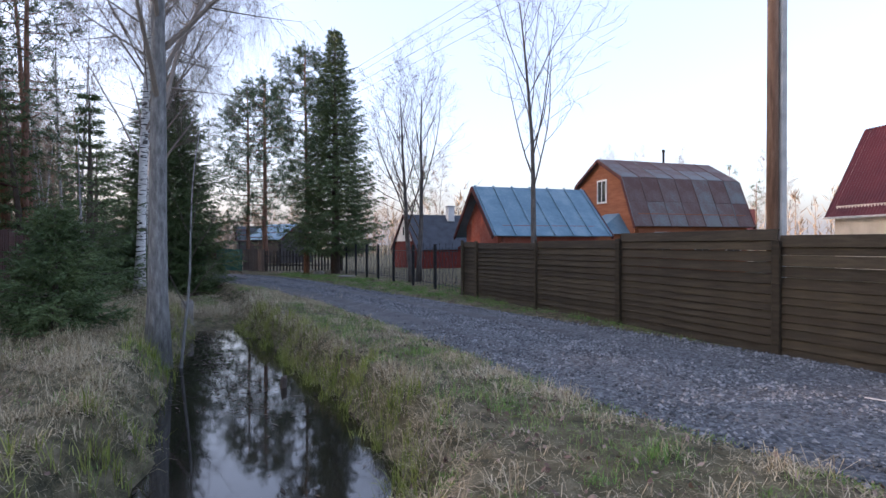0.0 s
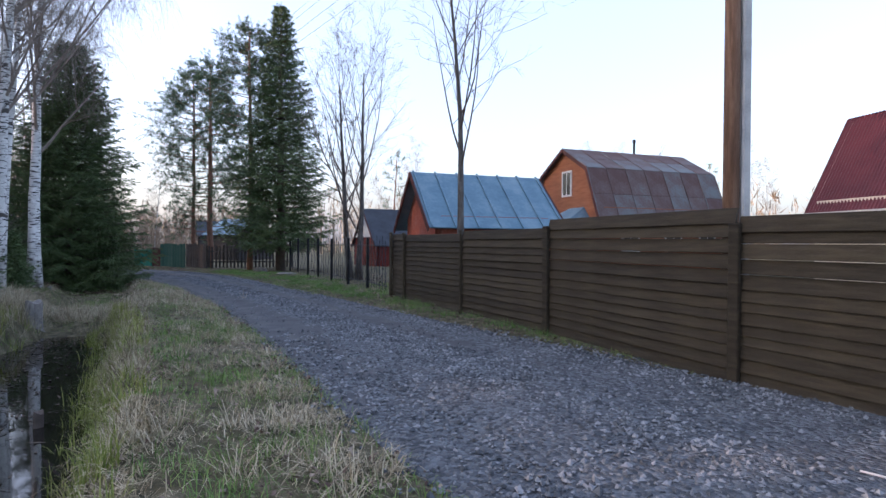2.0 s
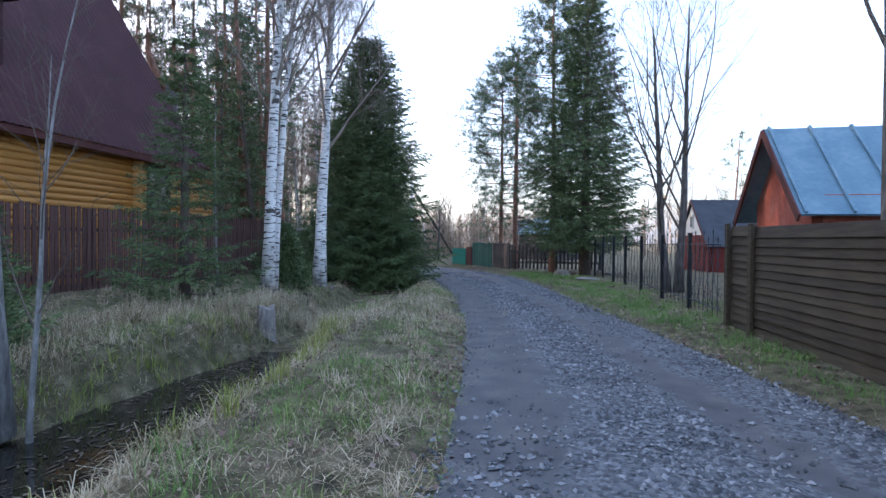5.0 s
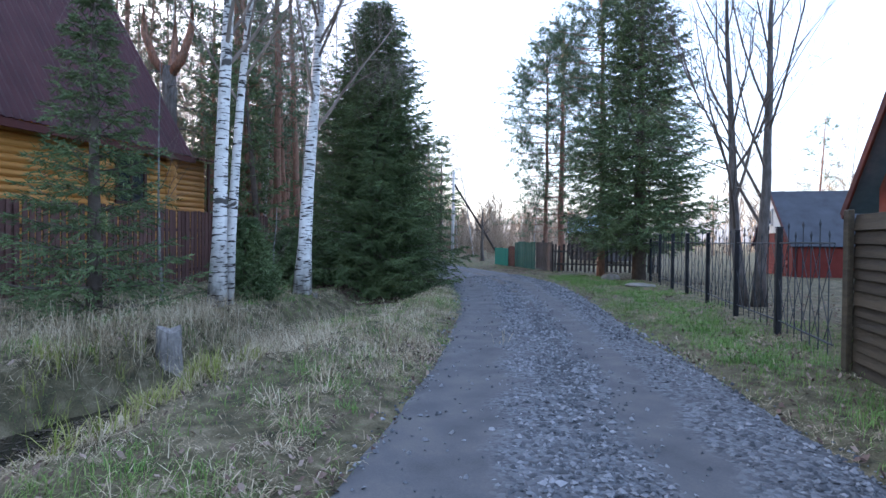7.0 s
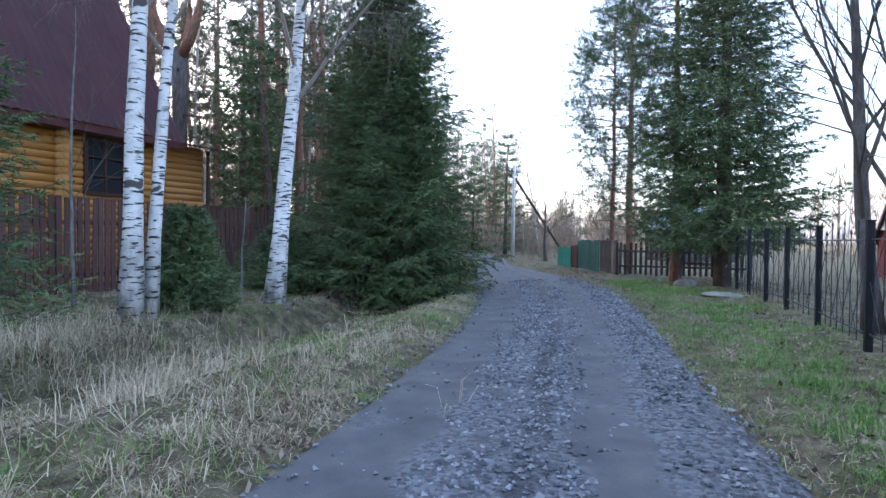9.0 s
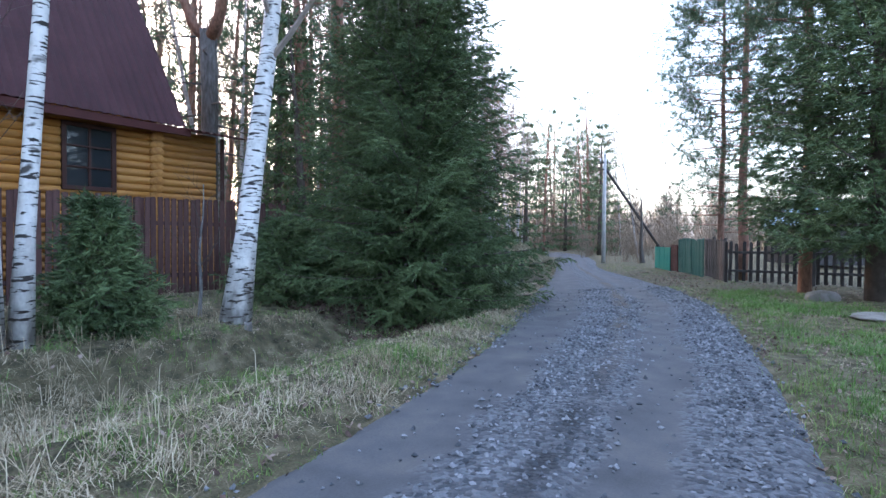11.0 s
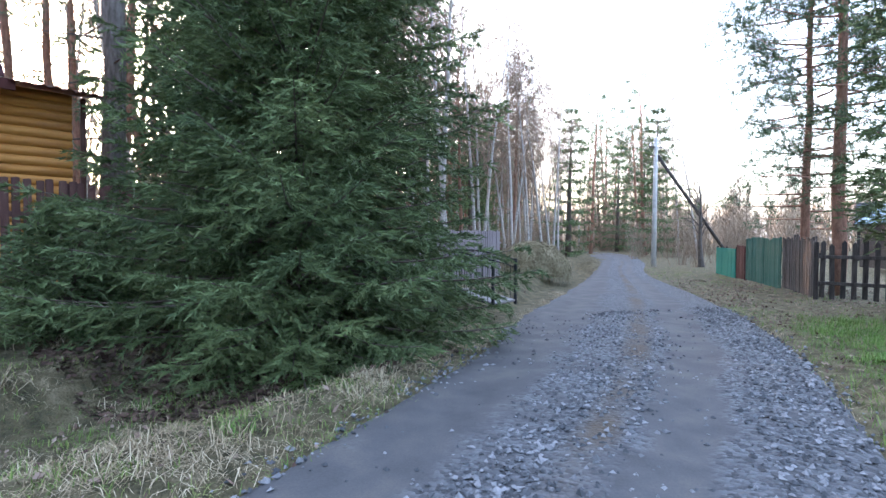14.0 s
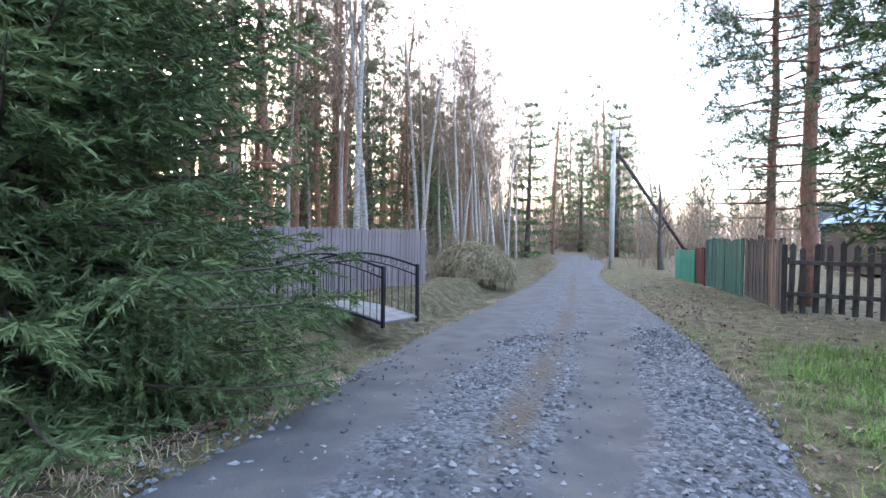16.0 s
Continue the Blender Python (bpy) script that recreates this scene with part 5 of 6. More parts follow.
for i in range(14):
    x = (i + 0.5) * BL / 14
    sl = math.degrees(math.atan((arc(x + 0.05, 0.0, 0.16) - arc(x - 0.05, 0.0, 0.16)) / 0.1))
    box_part("deck_board", (x, 0, arc(x, 0.0, 0.16)), (BL / 14 - 0.008, 0.86, 0.04), M_DECK, bridge, ry=-sl)
for s in (-0.44, 0.44):
    for x in (0.02, BL - 0.02):
        box_part("post", (x, s, 0.42), (0.055, 0.055, 1.0), M_IRON, bridge)
    for lo, hi, rad, nm in ((0.88, 1.08, 0.02, "handrail"), (0.72, 0.94, 0.012, "middle_rail"), (-0.02, 0.14, 0.025, "bottom_rail")):
        mb = MB()
        tube(mb, [(x, s, arc(x, lo, hi)) for x in np.linspace(0.02, BL - 0.02, 17)], rad, 6)
        part(nm, mb, M_IRON, bridge, smooth=True)
    for i in range(1, 18):
        x = i * BL / 18
        mb = MB()
        tube(mb, [(x, s, arc(x, -0.02, 0.14)), (x, s, arc(x, 0.72, 0.94))], 0.007, 5)
        part("baluster", mb, M_IRON, bridge)
    for i in range(9):
        xc = 0.3 + i * (BL - 0.6) / 8
        zc = (arc(xc, 0.72, 0.94) + arc(xc, 0.88, 1.08)) / 2
        mb = MB()
        th_ = np.linspace(0, 2 * np.pi * 1.3, 16)
        rr2 = 0.075 * (1 - th_ / th_[-1] * 0.6)
        tube(mb, np.column_stack([xc + rr2 * np.cos(th_) * 1.3, np.full(16, s), zc + rr2 * np.sin(th_)]), 0.006, 4)
        part("scroll", mb, M_IRON, bridge)

# grey fence beyond the bridge
M_GREYFENCE = mat("grey_violet_picket", [(0.16, 0.14, 0.15), (0.25, 0.225, 0.235)], 2, 0.8, 0.3, stretch=(8, 8, 1), objrand=0.3)
picket_fence((-20.4, 22.9), (-23.8, 28.4), 0.12, 0.1, 1.45, M_GREYFENCE, "grey-violet picket fence beyond the footbridge", "", (0.35, 1.15), False, 2.2, hvar=0.008, gz=0.05)

# heap of dry grass and brush
hr = np.random.default_rng(120)
n = 5200
ph = hr.random(n) * 6.283
th2 = np.arccos(hr.random(n))
base = np.column_stack([1.7 * np.sin(th2) * np.cos(ph), 1.25 * np.sin(th2) * np.sin(ph), 1.35 * np.cos(th2)]) * (0.8 + 0.2 * hr.random((n, 1)))
tang = unit(np.cross(base, hr.normal(size=(n, 3))) + np.array([0, 0, -0.4]))
hp = MB()
needles(hp, base, tang, 0.5 * (0.5 + hr.random(n)), 0.03, hr)
hc = MB()
an = np.linspace(0, 2 * np.pi, 18, endpoint=False)
v = [(0, 0, 1.2)]
f = []
for k_, (q, z_) in enumerate(((0.5, 1.05), (0.85, 0.65), (1.0, -0.1))):
    v += [(1.5 * q * math.cos(a_) * (1 + 0.1 * math.sin(3 * a_ + k_)), 1.1 * q * math.sin(a_), z_) for a_ in an]
for j in range(18):
    f.append((0, 1 + j, 1 + (j + 1) % 18))
    for k_ in range(2):
        p0, p1 = 1 + k_ * 18 + j, 1 + k_ * 18 + (j + 1) % 18
        f += [(p0, p0 + 18, p1 + 18), (p0, p1 + 18, p1)]
hc.add(v, f)
M_HAY = mat("old_hay", [(0.16, 0.14, 0.085), (0.3, 0.265, 0.17), (0.4, 0.36, 0.24)], 1.5, 0.95, 0.5, island=0.5)
M_HAYCORE = mat("old_hay_heap", [(0.1, 0.085, 0.05), (0.2, 0.17, 0.1)], 3, 0.95, 0.8)
heap = empty("grass_heap", pose(-28.2, 31.9, ground_z(-28.2, 31.9), 0, 0, 35), "rounded heap of old dry grass beside the road", "heap")
part("heap_core", hc, M_HAYCORE, heap, smooth=True)
part("loose_straw", hp, M_HAY, heap)

# ---- stumps, stones ----


def stump(x, y, z, h, rad, label, seed, bark=None):
    r = np.random.default_rng(seed)
    th = empty("tree_stump", pose(x, y, z, 4, 3, 30), label, "stump")
    mb = MB()
    sides = 14
    rows = [(0, 1.35), (0.12, 1.1), (0.5, 0.98), (0.92, 0.95), (1.0, 0.9)]
    an = np.linspace(0, 2 * np.pi, sides, endpoint=False)
    wv_ = 1 + 0.09 * np.sin(3 * an + 1) + 0.06 * r.normal(size=sides)
    v = []
    for q, k_ in rows:
        zz = h * q + (0.07 * h * np.sin(2 * an) if q > 0.9 else 0) * np.ones(sides)
        v.append(np.column_stack([rad * k_ * wv_ * np.cos(an), rad * k_ * wv_ * np.sin(an), zz]))
    v = np.concatenate(v)
    f = []
    for i in range(len(rows) - 1):
        for j in range(sides):
            a_, b_ = i * sides + j, i * sides + (j + 1) % sides
            f += [(a_, b_, b_ + sides), (a_, b_ + sides, a_ + sides)]
    mb.add(v, f)
    part("stump_body", mb, bark or M_STUMP, th, smooth=True)
    mb = MB()
    top = v[-sides:]
    mb.add(np.vstack([top + [0, 0, 0.004], top.mean(0)[None] + [0, 0, 0.0]]), [(j, (j + 1) % sides, sides) for j in range(sides)])
    part("cut_face", mb, bark or M_STUMP, th)
    return th


stump(-8.9, 13.2, -0.42, 0.66, 0.15, "weathered grey tree stump at the ditch end", 3)
stump(-3.75, 7.95, -0.6, 0.3, 0.05, "jagged rotten stump standing in the ditch water", 5, M_BARKSPRUCE)
stump(-12.62, 17.62, -0.2, 0.36, 0.055, "pale rotten birch stump", 6)
M_BOULDER = mat("mossy_boulder", [(0.1, 0.1, 0.07), (0.2, 0.19, 0.17), (0.3, 0.29, 0.27)], 4, 0.95, 0.7, dist=0.03)


def boulder(x, y, s, seed, label):
    r = np.random.default_rng(seed)
    bm = bmesh.new()
    bmesh.ops.create_icosphere(bm, subdivisions=3, radius=1.0)
    for vv in bm.verts:
        k_ = 1 + 0.22 * noise.noise(vv.co * 1.3 + Vector((seed, 0, 0))) + 0.08 * noise.noise(vv.co * 4)
        vv.co = Vector((vv.co.x * s[0] * k_, vv.co.y * s[1] * k_, vv.co.z * s[2] * k_))
    me = bpy.data.meshes.new("boulder")
    bm.to_mesh(me)
    bm.free()
    for p in me.polygons:
        p.use_smooth = True
    me.materials.append(M_BOULDER)
    ob = new("boulder", me)
    ob.matrix_basis = pose(x, y, ground_z(x, y) + s[2] * 0.35, 0, 0, 40 * seed)
    tagged(ob, label, "stone")


boulder(-12.1, 30.3, (0.42, 0.3, 0.2), 2, "low mossy boulder at the foot of the spruce")
boulder(-9.5, 27.6, (0.6, 0.5, 0.07), 3, "flat heap of dark bark litter by the iron fence")

# ---- wires ----
for i, (z0, z1, off) in enumerate(((8.35, 6.55, -0.38), (7.95, 6.6, 0.0), (7.6, 6.6, 0.38), (8.6, 6.9, 0.1))):
    a_, b_ = np.array([3.78, 9.55, z0]), np.array([-32.55, 41.9 + off, z1 - 0.2])
    q = np.linspace(0, 1, 25)
    pts = a_ + (b_ - a_) * q[:, None]
    pts[:, 2] -= 1.1 * 4 * q * (1 - q) * 0.5
    mb = MB()
    tube(mb, pts, 0.0045, 4)
    tagged(part("power_line", mb, M_IRON), "thin dark overhead power line", "cable", "overhead lines")

# ---- house details ----
for nm, house, c_, rad, h in (("stove_pipe", gam, (4.3, 0.05, 6.0), 0.06, 0.75), ("stove_pipe", red, (2.2, 0.0, 7.3), 0.13, 1.3)):
    mb = MB()
    tube(mb, [(c_[0], c_[1], c_[2]), (c_[0], c_[1], c_[2] + h)], rad, 10)
    tube(mb, [(c_[0], c_[1], c_[2] + h), (c_[0], c_[1], c_[2] + h + 0.15)], rad * 1.4, 10)
    part(nm, mb, M_IRON, house, smooth=False)
box_part("chimney", (3.6, -0.5, 4.0), (0.5, 0.5, 1.1), M_WHITE, dark)
box_part("chimney_cap", (3.6, -0.5, 4.58), (0.62, 0.62, 0.1), M_CEMENT, dark)
# porch with a small blue metal roof against the orange gable
box_part("porch", (-0.75, -1.0, 1.1), (1.7, 2.6, 2.2), M_ORANGE, gam)
mb = MB()
mb.add([(-1.75, -2.5, 2.2), (0.25, -2.5, 2.2), (0.25, 0.4, 2.2), (-1.75, 0.4, 2.2), (0.22, -1.6, 3.25), (0.22, -0.4, 3.25)], [(0, 1, 4), (0, 4, 5), (0, 5, 3), (3, 5, 2), (0, 3, 2), (0, 2, 1)])
part("porch_roof", mb, M_BLUEROOF, gam)
window_part(gam, -1.61, -1.0, 1.6, 1.0, 0.7, True, M_WHITE, 3, 1)
box_part("gutter", (4.5, 2.38, 2.93), (9.0, 0.12, 0.1), M_CEMENT, red)
box_part("gutter", (4.5, -2.38, 2.93), (9.0, 0.12, 0.1), M_CEMENT, red)
# brick courses on the dark-roofed house
for i in range(13):
    z_ = -0.4 + i * 0.17
    for j in range(14):
        box_part("brick", (0.16, -2.3 + (j + 0.5 * (i % 2)) * 0.33, z_), (0.08, 0.32, 0.155), M_BRICK, dark, 0.006)
mb = MB()
mb.add([(0.1, -2.3, 1.95), (0.1, 2.3, 1.95), (0.1, 0, 3.72), (0.16, -2.3, 1.95), (0.16, 2.3, 1.95), (0.16, 0, 3.72)], [(0, 1, 2), (3, 5, 4), (0, 2, 5), (0, 5, 3), (1, 4, 5), (1, 5, 2), (0, 3, 4), (0, 4, 1)])
part("gable_cladding", mb, M_WHITE, dark)
window_part(dark, 0.06, 0, 2.7, 0.5, 0.7, True, M_WHITE, 1, 1)
far = gable_house("garden_house", (-26.5, 52.0), (0.9, -0.4), 5.0, 2.2, 3.7, 2.2, 0, M_OLDWOOD, M_BLUEROOF, "small garden house with blue-grey roof behind the green fence", 0.25)
far2 = gable_house("garden_house", (12.5, 52.0), (0.9, -0.3), 6.0, 2.8, 4.6, 2.4, 0, M_PLASTER, M_DARKRED, "small garden house with dark red roof far behind the fence", 0.25)
far3 = gable_house("garden_house", (-34.0, 60.0), (0.8, 0.5), 6.0, 2.6, 3.9, 2.2, 0, M_OLDWOOD, M_DARKROOF, "small dark garden house far behind the green fence", 0.25)
shed2 = gable_house("garden_shed", (-3.1, 29.5), (0.6, 0.8), 2.6, 1.2, 2.0, 1.55, 0, M_DARKRED, M_OLDWOOD, "small dark red garden shed behind the iron fence", 0.15)

# white cord lying on the gravel
mb = MB()
tube(mb, [(3.5, 6.62, 0.055), (3.72, 6.42, 0.055), (3.95, 6.28, 0.06), (4.05, 5.98, 0.055), (4.12, 5.62, 0.055), (4.3, 5.5, 0.05)], 0.008, 5)
tagged(part("cord", mb, M_WHITE), "thin white cord lying across the gravel", "cord")


# ---- grass, litter and gravel ----
def blades(p, length, width, flat, r, droop=0.5):
    """Bent blades, three triangles each."""
    n = len(p)
    a = r.random(n) * 6.283
    h = np.column_stack([np.cos(a), np.sin(a), np.zeros(n)])
    up = np.array([0, 0, 1.0])
    fl = np.clip(flat + 0.25 * r.normal(size=n), 0.05, 0.97)[:, None]
    d1 = unit(h * fl + up * (1.05 - fl))
    d2 = unit(d1 + h * 0.6 * droop - up * droop)
    side = np.column_stack([-h[:, 1], h[:, 0], np.zeros(n)])
    L = length[:, None]
    w = width[:, None] / 2
    mid = p + d1 * L * 0.55
    tip = mid + d2 * L * 0.45
    v = np.stack([p - side * w, p + side * w, mid - side * w * 0.7, mid + side * w * 0.7, tip], axis=1)
    f = np.array([(0, 1, 3), (0, 3, 2), (2, 3, 4)])[None] + (np.arange(n) * 5)[:, None, None]
    return v.reshape(-1, 3), f.reshape(-1, 3)


def zone(n, x0, x1, y0, y1, r):
    p = np.column_stack([r.uniform(x0, x1, n), r.uniform(y0, y1, n)])
    d, s, w = near(RC[14:118:2], p)
    half = np.interp(w * 2 + 14, np.arange(len(RC)), RH)
    return p, (d - half) * s, d - half


gr = np.random.default_rng(200)
WALK = np.array([(0, 0), (1.5, 2.2), (0.9, 5.2), (-1, 10), (-2.6, 14), (-5.7, 18.6), (-9.3, 22.9), (-16, 28), (-26, 36)], float)
green, straw = MB(), MB()
for x0, x1, y0, y1, n in ((-9, 4, -1, 12, 20000), (-14, -1, 8, 22, 18000), (-20, -5, 16, 30, 17000), (-32, -12, 22, 42, 6000), (-2, 7, 4, 19, 5000)):
    p, sg, out = zone(n, x0, x1, y0, y1, gr)
    dw_, _, _ = near(WALK, p)
    keep = (out > -0.1 + 0.2 * wob(p[:, 0], p[:, 1], 2.2) + 0.1 * gr.normal(size=n)) & (gr.random(n) < np.clip(4.6 / (dw_ + 0.6), 0.25, 1)) & (dw_ < 13)
    keep &= ~((sg < 0) & (out > 3.2))
    p = p[keep]
    z = height(p)
    ok = z > WATER_Z + 0.015
    p, z = p[ok], z[ok]
    mix = wob(p[:, 0], p[:, 1], 0.9, 3.0) + 0.55 * wob(p[:, 0], p[:, 1], 2.7, 1.0) + 0.25 * gr.normal(size=len(p))
    sgk = sg[keep][ok]
    isg = mix + np.where(sgk < 0, 0.38, -0.12) > -0.03
    for which, mb, cnt in ((isg, green, 5), (~isg, straw, 7)):
        q, zz = p[which], z[which]
        if len(q) == 0:
            continue
        m = np.repeat(np.arange(len(q)), cnt)
        pp = np.column_stack([q[m] + gr.normal(size=(len(m), 2)) * 0.045, zz[m] - 0.012])
        tall = 1 + 0.9 * sstep(0.2, 0.8, wob(pp[:, 0], pp[:, 1], 0.6, 5.0))
        if mb is green:
            L = (0.05 + 0.08 * gr.random(len(m))) * tall
            v, f = blades(pp, L, 0.004 + 0.004 * gr.random(len(m)), 0.5, gr, 0.6)
        else:
            L = (0.08 + 0.13 * gr.random(len(m))) * tall
            v, f = blades(pp, L, 0.003 + 0.004 * gr.random(len(m)), 0.9, gr, 0.9)
        mb.add(v, f)
# tall fresh sedge along the water's edge
e = DL[(DL[:, 3] > 0.55)]
dirs = unit(np.gradient(e[:, :2], axis=0))
nrm = np.column_stack([-dirs[:, 1], dirs[:, 0]])
NS = 520
i_ = gr.integers(0, len(e), NS)
sg_ = np.where(gr.random(NS) < 0.78, -1, 1)[:, None]
c0 = e[i_, :2] + dirs[i_] * gr.uniform(-0.5, 0.5, (NS, 1)) + nrm[i_] * sg_ * (e[i_, 2:3] * 0.78 + 0.16 * gr.normal(size=(NS, 1)))
m = np.repeat(np.arange(NS), 18)
q = c0[m] + gr.normal(size=(len(m), 2)) * 0.05
pp = np.column_stack([q, np.maximum(height(q), WATER_Z - 0.03) - 0.01])
v, f = blades(pp, 0.14 + 0.2 * gr.random(len(m)), np.full(len(m), 0.009), 0.3, gr, 0.35)
sedge = MB()
sedge.add(v, f)
M_SEDGE = mat("fresh_sedge_blade", [(0.11, 0.15, 0.02), (0.2, 0.24, 0.045), (0.3, 0.31, 0.09)], 1.2, 0.6, 0, island=0.5)
tagged(part("green_grass", green, M_GRASS), "short green spring grass on the verges", "grass", kind="stuff")
tagged(part("dry_grass", straw, M_STRAW), "flattened straw-coloured dead grass on the verges", "grass", kind="stuff")
tagged(part("sedge", sedge, M_SEDGE), "yellow-green sedge tufts along the ditch water", "grass", kind="stuff")

# brown leaf and needle litter
n = 150000
p, sg, out = zone(n, -24, 5, -2, 40, gr)
dw_, _, _ = near(WALK, p)
keep = (out > -0.35) & (out < 7) & (dw_ < 9) & (gr.random(n) < np.clip(2.5 / (dw_ + 0.5), 0.12, 1)) & (gr.random(n) < 0.25 + 0.75 * sstep(-0.1, 0.6, wob(p[:, 0], p[:, 1], 0.8, 6.0)))
p = p[keep]
hz_ = height(p)
ok = hz_ > WATER_Z + 0.01
p, hz_ = p[ok], hz_[ok]
n = len(p)
a_ = gr.random(n) * 6.283
u1 = np.column_stack([np.cos(a_), np.sin(a_), 0.5 * gr.normal(size=n)])
u2 = np.column_stack([-np.sin(a_), np.cos(a_), 0.5 * gr.normal(size=n)])
sz = (0.014 + 0.02 * gr.random(n))[:, None]
c3 = np.column_stack([p, hz_ + 0.022])
v = np.stack([c3 - u1 * sz, c3 - u2 * sz * 0.6, c3 + u1 * sz, c3 + u2 * sz * 0.6], 1)
lit = MB()
lit.add(v, np.array([(0, 1, 2), (0, 2, 3)])[None] + (np.arange(n) * 4)[:, None, None])
M_LITTER = mat("dead_leaf", [(0.07, 0.045, 0.035), (0.16, 0.11, 0.085), (0.28, 0.22, 0.18)], 1, 0.9, 0, island=0.8)
tagged(part("leaf_litter", lit, M_LITTER), "scattered brown dead leaves on the verges", "leaves", kind="stuff")

# rusty needle litter under the large spruce
n = 9000
a_ = gr.random(n) * 6.283
q = np.array([-15.3, 20.9]) + np.column_stack([np.cos(a_), np.sin(a_)]) * (2.6 * np.sqrt(gr.random(n)))[:, None]
u1 = np.column_stack([np.cos(a_ * 7), np.sin(a_ * 7), 0.3 * gr.normal(size=n)])
u2 = np.column_stack([-np.sin(a_ * 7), np.cos(a_ * 7), 0.3 * gr.normal(size=n)])
c3 = np.column_stack([q, height(q) + 0.02])
sz = (0.03 + 0.04 * gr.random(n))[:, None]
v = np.stack([c3 - u1 * sz, c3 - u2 * sz * 0.5, c3 + u1 * sz, c3 + u2 * sz * 0.5], 1)
lit = MB()
lit.add(v, np.array([(0, 1, 2), (0, 2, 3)])[None] + (np.arange(n) * 4)[:, None, None])
M_RUST = mat("rusty_needle_litter", [(0.035, 0.022, 0.016), (0.07, 0.045, 0.033), (0.12, 0.08, 0.06)], 1, 0.95, 0, island=0.8)
tagged(part("needle_litter", lit, M_RUST), "dark rusty needle litter under the large spruce", "litter", kind="stuff")

# broken straw and dead leaves afloat on the ditch water
n = 5200
i_ = gr.integers(0, len(e), n)
q = e[i_, :2] + dirs[i_] * gr.uniform(-0.5, 0.5, (n, 1)) + nrm[i_] * e[i_, 2:3] * 0.78 * np.clip(gr.normal(size=(n, 1)) * 0.75, -1, 1)
q = q[gr.random(n) < np.where(q[:, 1] > 6.5, 1.0, 0.12) * (0.25 + 0.75 * sstep(-0.2, 0.5, wob(q[:, 0], q[:, 1], 1.4, 2.0)))]
q = q[height(q) < WATER_Z + 0.01]
n = len(q)
a_ = gr.random(n) * 6.283
u1 = np.column_stack([np.cos(a_), np.sin(a_), 0.08 * gr.normal(size=n)])
u2 = np.column_stack([-np.sin(a_), np.cos(a_), np.zeros(n)])
lg, wd = (0.015 + 0.09 * gr.random(n) ** 2)[:, None], (0.004 + 0.016 * gr.random(n))[:, None]
c3 = np.column_stack([q, np.full(n, WATER_Z + 0.008)])
v = np.stack([c3 - u1 * lg, c3 - u2 * wd, c3 + u1 * lg, c3 + u2 * wd], 1)
flo = MB()
flo.add(v, np.array([(0, 1, 2), (0, 2, 3)])[None] + (np.arange(n) * 4)[:, None, None])
M_FLOAT = mat("sodden_straw", [(0.025, 0.02, 0.014), (0.055, 0.045, 0.03), (0.11, 0.09, 0.065)], 1, 0.8, 0, island=0.8)
tagged(part("floating_debris", flo, M_FLOAT), "sodden straw and dead leaves afloat on the ditch water", "debris", kind="stuff")

# bright tufts of young grass
n = 620
p, sg, out = zone(n, -20, 4, -2, 30, gr)
dw_, _, _ = near(WALK, p)
ok = (out > 0.25) & (out < 5.5) & ~((sg < 0) & (out > 2.6)) & (height(p) > WATER_Z + 0.12) & (dw_ < 9)
p2, sg2, out2 = zone(2600, -14, 2, 12, 31, gr)
p2 = p2[(sg2 < 0) & (out2 > 0.35) & (out2 < 2.7) & (wob(p2[:, 0], p2[:, 1], 0.8, 7.0) > -0.15)]
c0 = np.vstack([p[ok], p2])
mm = np.repeat(np.arange(len(c0)), 70)
size_ = gr.uniform(0.6, 1.4, len(c0))[mm]
q = c0[mm] + gr.normal(size=(len(mm), 2)) * 0.1 * size_[:, None]
v, f = blades(np.column_stack([q, height(q) - 0.015]), (0.09 + 0.12 * gr.random(len(mm))) * size_, np.full(len(mm), 0.006), 0.45, gr, 0.6)
tuf = MB()
tuf.add(v, f)
M_TUFT = mat("young_green_blade", [(0.06, 0.13, 0.02), (0.11, 0.22, 0.04), (0.18, 0.29, 0.07)], 1.2, 0.6, 0, island=0.5)
tagged(part("grass_tufts", tuf, M_TUFT), "fresh green grass tufts on the verges", "grass", kind="stuff")

# straw tussocks on the banks and the rough strip before the yard
n = 3000
p, sg, out = zone(n, -22, 3, -2, 27, gr)
dw_, _, _ = near(WALK, p)
hz_ = height(p)
ok = (sg > 0.1) & (out > 0.1) & (out < 9.5) & (hz_ > WATER_Z + 0.03) & (dw_ < 11) & (gr.random(n) < 0.25 + 0.75 * sstep(0.0, 0.7, wob(p[:, 0], p[:, 1], 0.7, 4.0)))
c0 = p[ok]
mm = np.repeat(np.arange(len(c0)), 60)
size_ = gr.uniform(0.6, 1.3, len(c0))[mm]
q = c0[mm] + gr.normal(size=(len(mm), 2)) * 0.06 * size_[:, None]
v, f = blades(np.column_stack([q, height(q) - 0.015]), (0.16 + 0.24 * gr.random(len(mm))) * size_, np.full(len(mm), 0.0065), 0.7, gr, 1.1)
tus = MB()
tus.add(v, f)
tagged(part("straw_tussocks", tus, M_STRAW), "drooping pale straw tussocks on the ditch banks", "grass", kind="stuff")

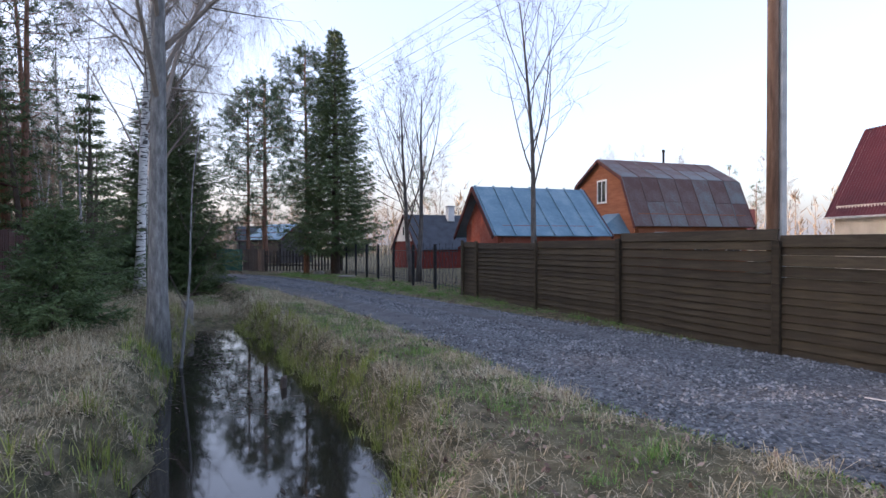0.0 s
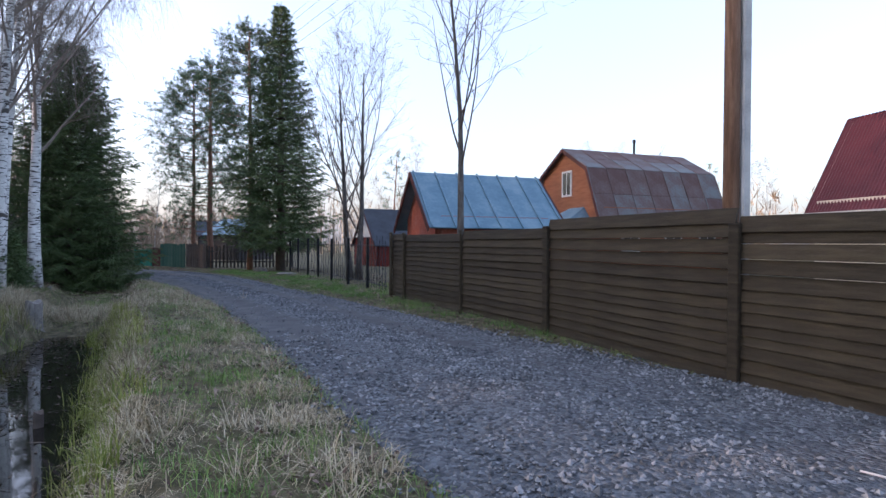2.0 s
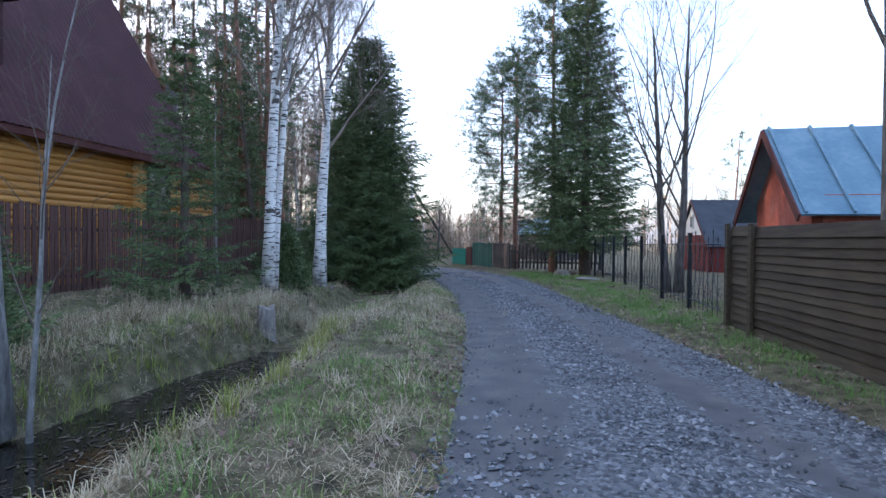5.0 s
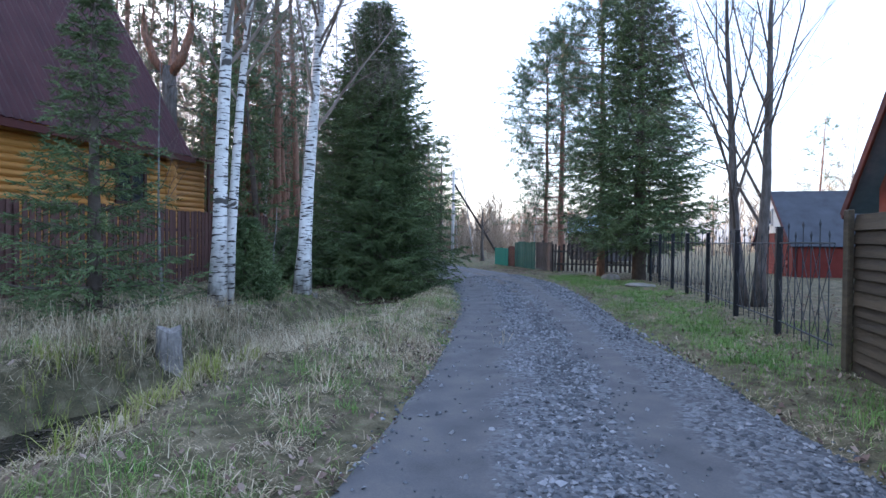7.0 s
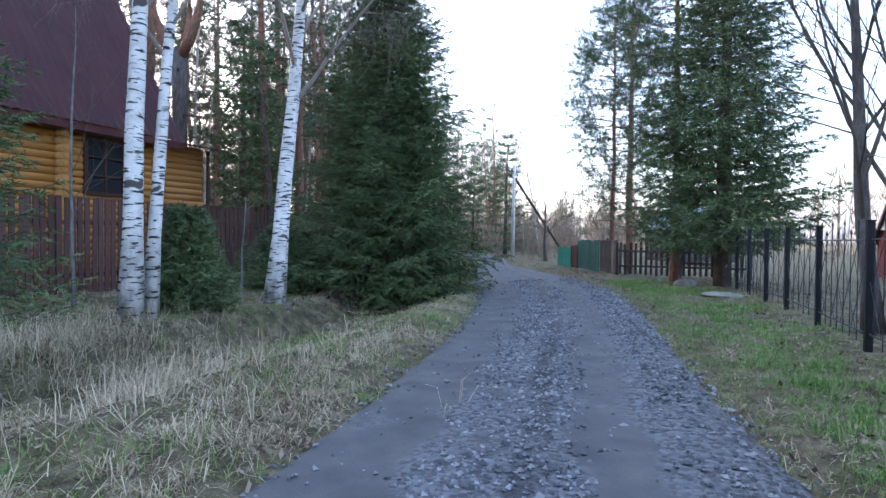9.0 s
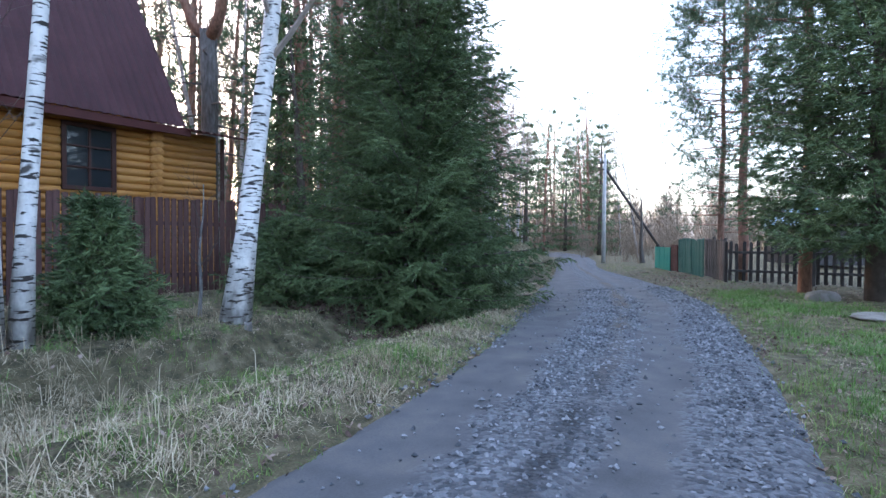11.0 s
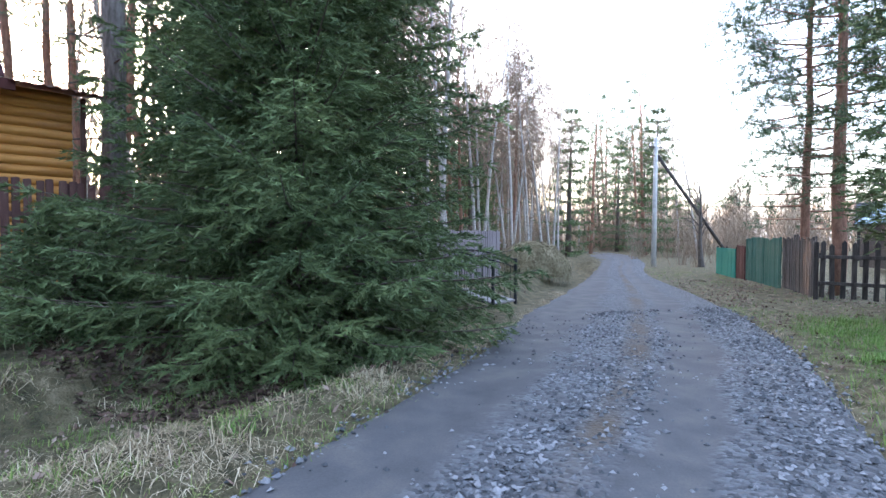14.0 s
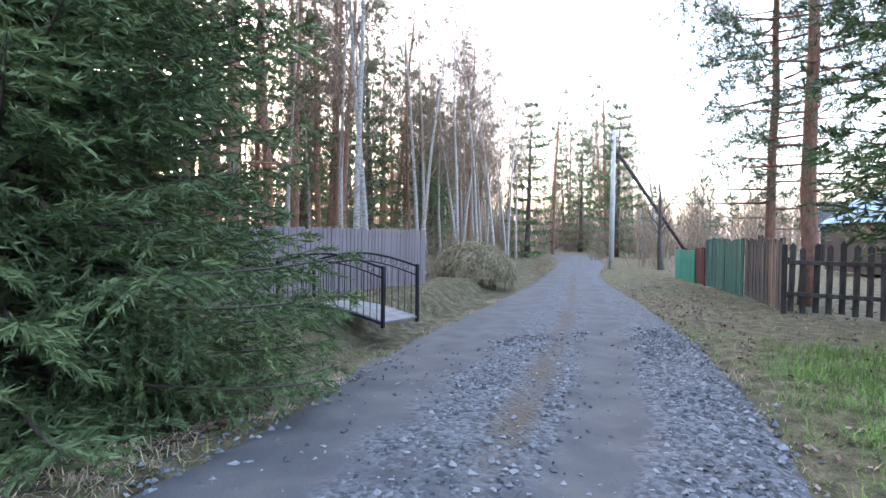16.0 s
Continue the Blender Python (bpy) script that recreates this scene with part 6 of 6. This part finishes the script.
# tall dry reeds by the stump and ditch end
m = 700
c0 = np.column_stack([gr.normal(-9.3, 1.3, m), gr.normal(14.0, 1.2, m)])
ok = height(c0) > WATER_Z + 0.1
c0 = c0[ok]
mm = np.repeat(np.arange(len(c0)), 10)
q = c0[mm] + gr.normal(size=(len(mm), 2)) * 0.06
v, f = blades(np.column_stack([q, height(q) - 0.02]), 0.3 + 0.4 * gr.random(len(mm)), np.full(len(mm), 0.007), 0.55, gr, 0.9)
tall = MB()
tall.add(v, f)
tagged(part("tall_dry_grass", tall, M_STRAW), "tall tangled dead grass round the stump", "grass", kind="stuff")

# pale straw lying along the left edge of the road
p, sg, out = zone(9000, -24, -4, 14, 32, gr)
p = p[(sg > 0.08) & (out > 0.08) & (out < 0.85) & (wob(p[:, 0], p[:, 1], 1.2, 8.0) > -0.45)]
mm = np.repeat(np.arange(len(p)), 40)
q = p[mm] + gr.normal(size=(len(mm), 2)) * 0.09
v, f = blades(np.column_stack([q, height(q) - 0.01]), 0.1 + 0.16 * gr.random(len(mm)), np.full(len(mm), 0.006), 0.8, gr, 1.1)
edge = MB()
edge.add(v, f)
tagged(part("verge_straw", edge, M_STRAW), "pale dead grass matted along the road edge", "grass", kind="stuff")

# shaggy straw clumps hanging over the far bank of the ditch and its foot
NB = 420
i_ = gr.integers(0, len(e), NB)
c0 = e[i_, :2] + dirs[i_] * gr.uniform(-0.6, 0.6, (NB, 1)) + nrm[i_] * e[i_, 2:3] * np.where(gr.random((NB, 1)) < 0.75, gr.uniform(0.72, 2.6, (NB, 1)), -gr.uniform(0.75, 1.05, (NB, 1)))
c0 = c0[height(c0) > WATER_Z - 0.05]
mm = np.repeat(np.arange(len(c0)), 60)
size_ = gr.uniform(0.6, 1.5, len(c0))[mm]
q = c0[mm] + gr.normal(size=(len(mm), 2)) * 0.08 * size_[:, None]
v, f = blades(np.column_stack([q, height(q) - 0.02]), (0.16 + 0.26 * gr.random(len(mm))) * size_, np.full(len(mm), 0.0065), 0.62, gr, 1.1)
shag = MB()
shag.add(v, f)
M_SHAG = mat("bank_straw_blade", [(0.14, 0.12, 0.062), (0.29, 0.24, 0.145), (0.46, 0.4, 0.27)], 1.0, 0.75, 0, island=0.7)
tagged(part("bank_grass", shag, M_SHAG), "shaggy dead grass clumps on the ditch banks", "grass", kind="stuff")

# loose gravel
n = 420000
p, sg, out = zone(n, -16, 7, 1, 30, gr)
d, s, w = near(RC[14:118:2], p)
half = np.interp(w * 2 + 14, np.arange(len(RC)), RH)
uu = -d * s / half
dw_, _, _ = near(WALK, p)
early = sstep(12.6, 8.6, p[:, 1] - 0.55 * (p[:, 0] + 3))
late = sstep(19.5, 21.5, p[:, 1])
dens = (0.95 * np.exp(-((uu + 0.12) / 0.27) ** 4) + 0.95 * np.exp(-((uu - 0.74) / 0.2) ** 4)) * (1 - 0.75 * late * np.exp(-(uu / 0.07) ** 2)) + 0.25 * np.exp(-((uu + 0.95) / 0.1) ** 2) + 0.05
dens = np.maximum(dens, 0.75 * early) * (0.55 + 0.6 * wob(p[:, 0], p[:, 1], 1.1))
keep = (np.abs(uu) < 1.06 + 0.06 * wob(p[:, 0], p[:, 1], 3.0)) & (gr.random(n) < dens) & (gr.random(n) < np.clip(5.0 / (dw_ + 0.5), 0.05, 1))
p, uu = p[keep], uu[keep]
zr = 0.03 + 0.02 * np.cos(uu * 1.4) - 0.03 * np.exp(-((uu + 0.72) / 0.18) ** 2) - 0.03 * np.exp(-((uu - 0.33) / 0.14) ** 2) - 0.1 * sstep(0.86, 1.06, np.abs(uu))
zr = np.maximum(zr, height(p) + 0.01)
n = len(p)
octv = np.array([(1, 0, 0), (-1, 0, 0), (0, 1, 0), (0, -1, 0), (0, 0, 1), (0, 0, -1)], float)
octf = np.array([(0, 2, 4), (2, 1, 4), (1, 3, 4), (3, 0, 4), (2, 0, 5), (1, 2, 5), (3, 1, 5), (0, 3, 5)])
size = 0.011 + 0.02 * gr.random(n) ** 2
v = octv[None] * size[:, None, None] * gr.uniform(0.6, 1.4, (n, 6, 1)) * np.array([1, 1, 0.7])
a_ = gr.random(n) * 6.283
ca, sa = np.cos(a_)[:, None], np.sin(a_)[:, None]
v = np.stack([v[..., 0] * ca - v[..., 1] * sa, v[..., 0] * sa + v[..., 1] * ca, v[..., 2]], -1) + gr.normal(size=(n, 6, 3)) * size[:, None, None] * 0.18
v += np.column_stack([p, zr])[:, None]
gv = MB()
gv.add(v, octf[None] + (np.arange(n) * 6)[:, None, None])
tagged(part("gravel", gv, M_GRAVEL), "loose angular blue-grey gravel on the road", "gravel", kind="stuff")
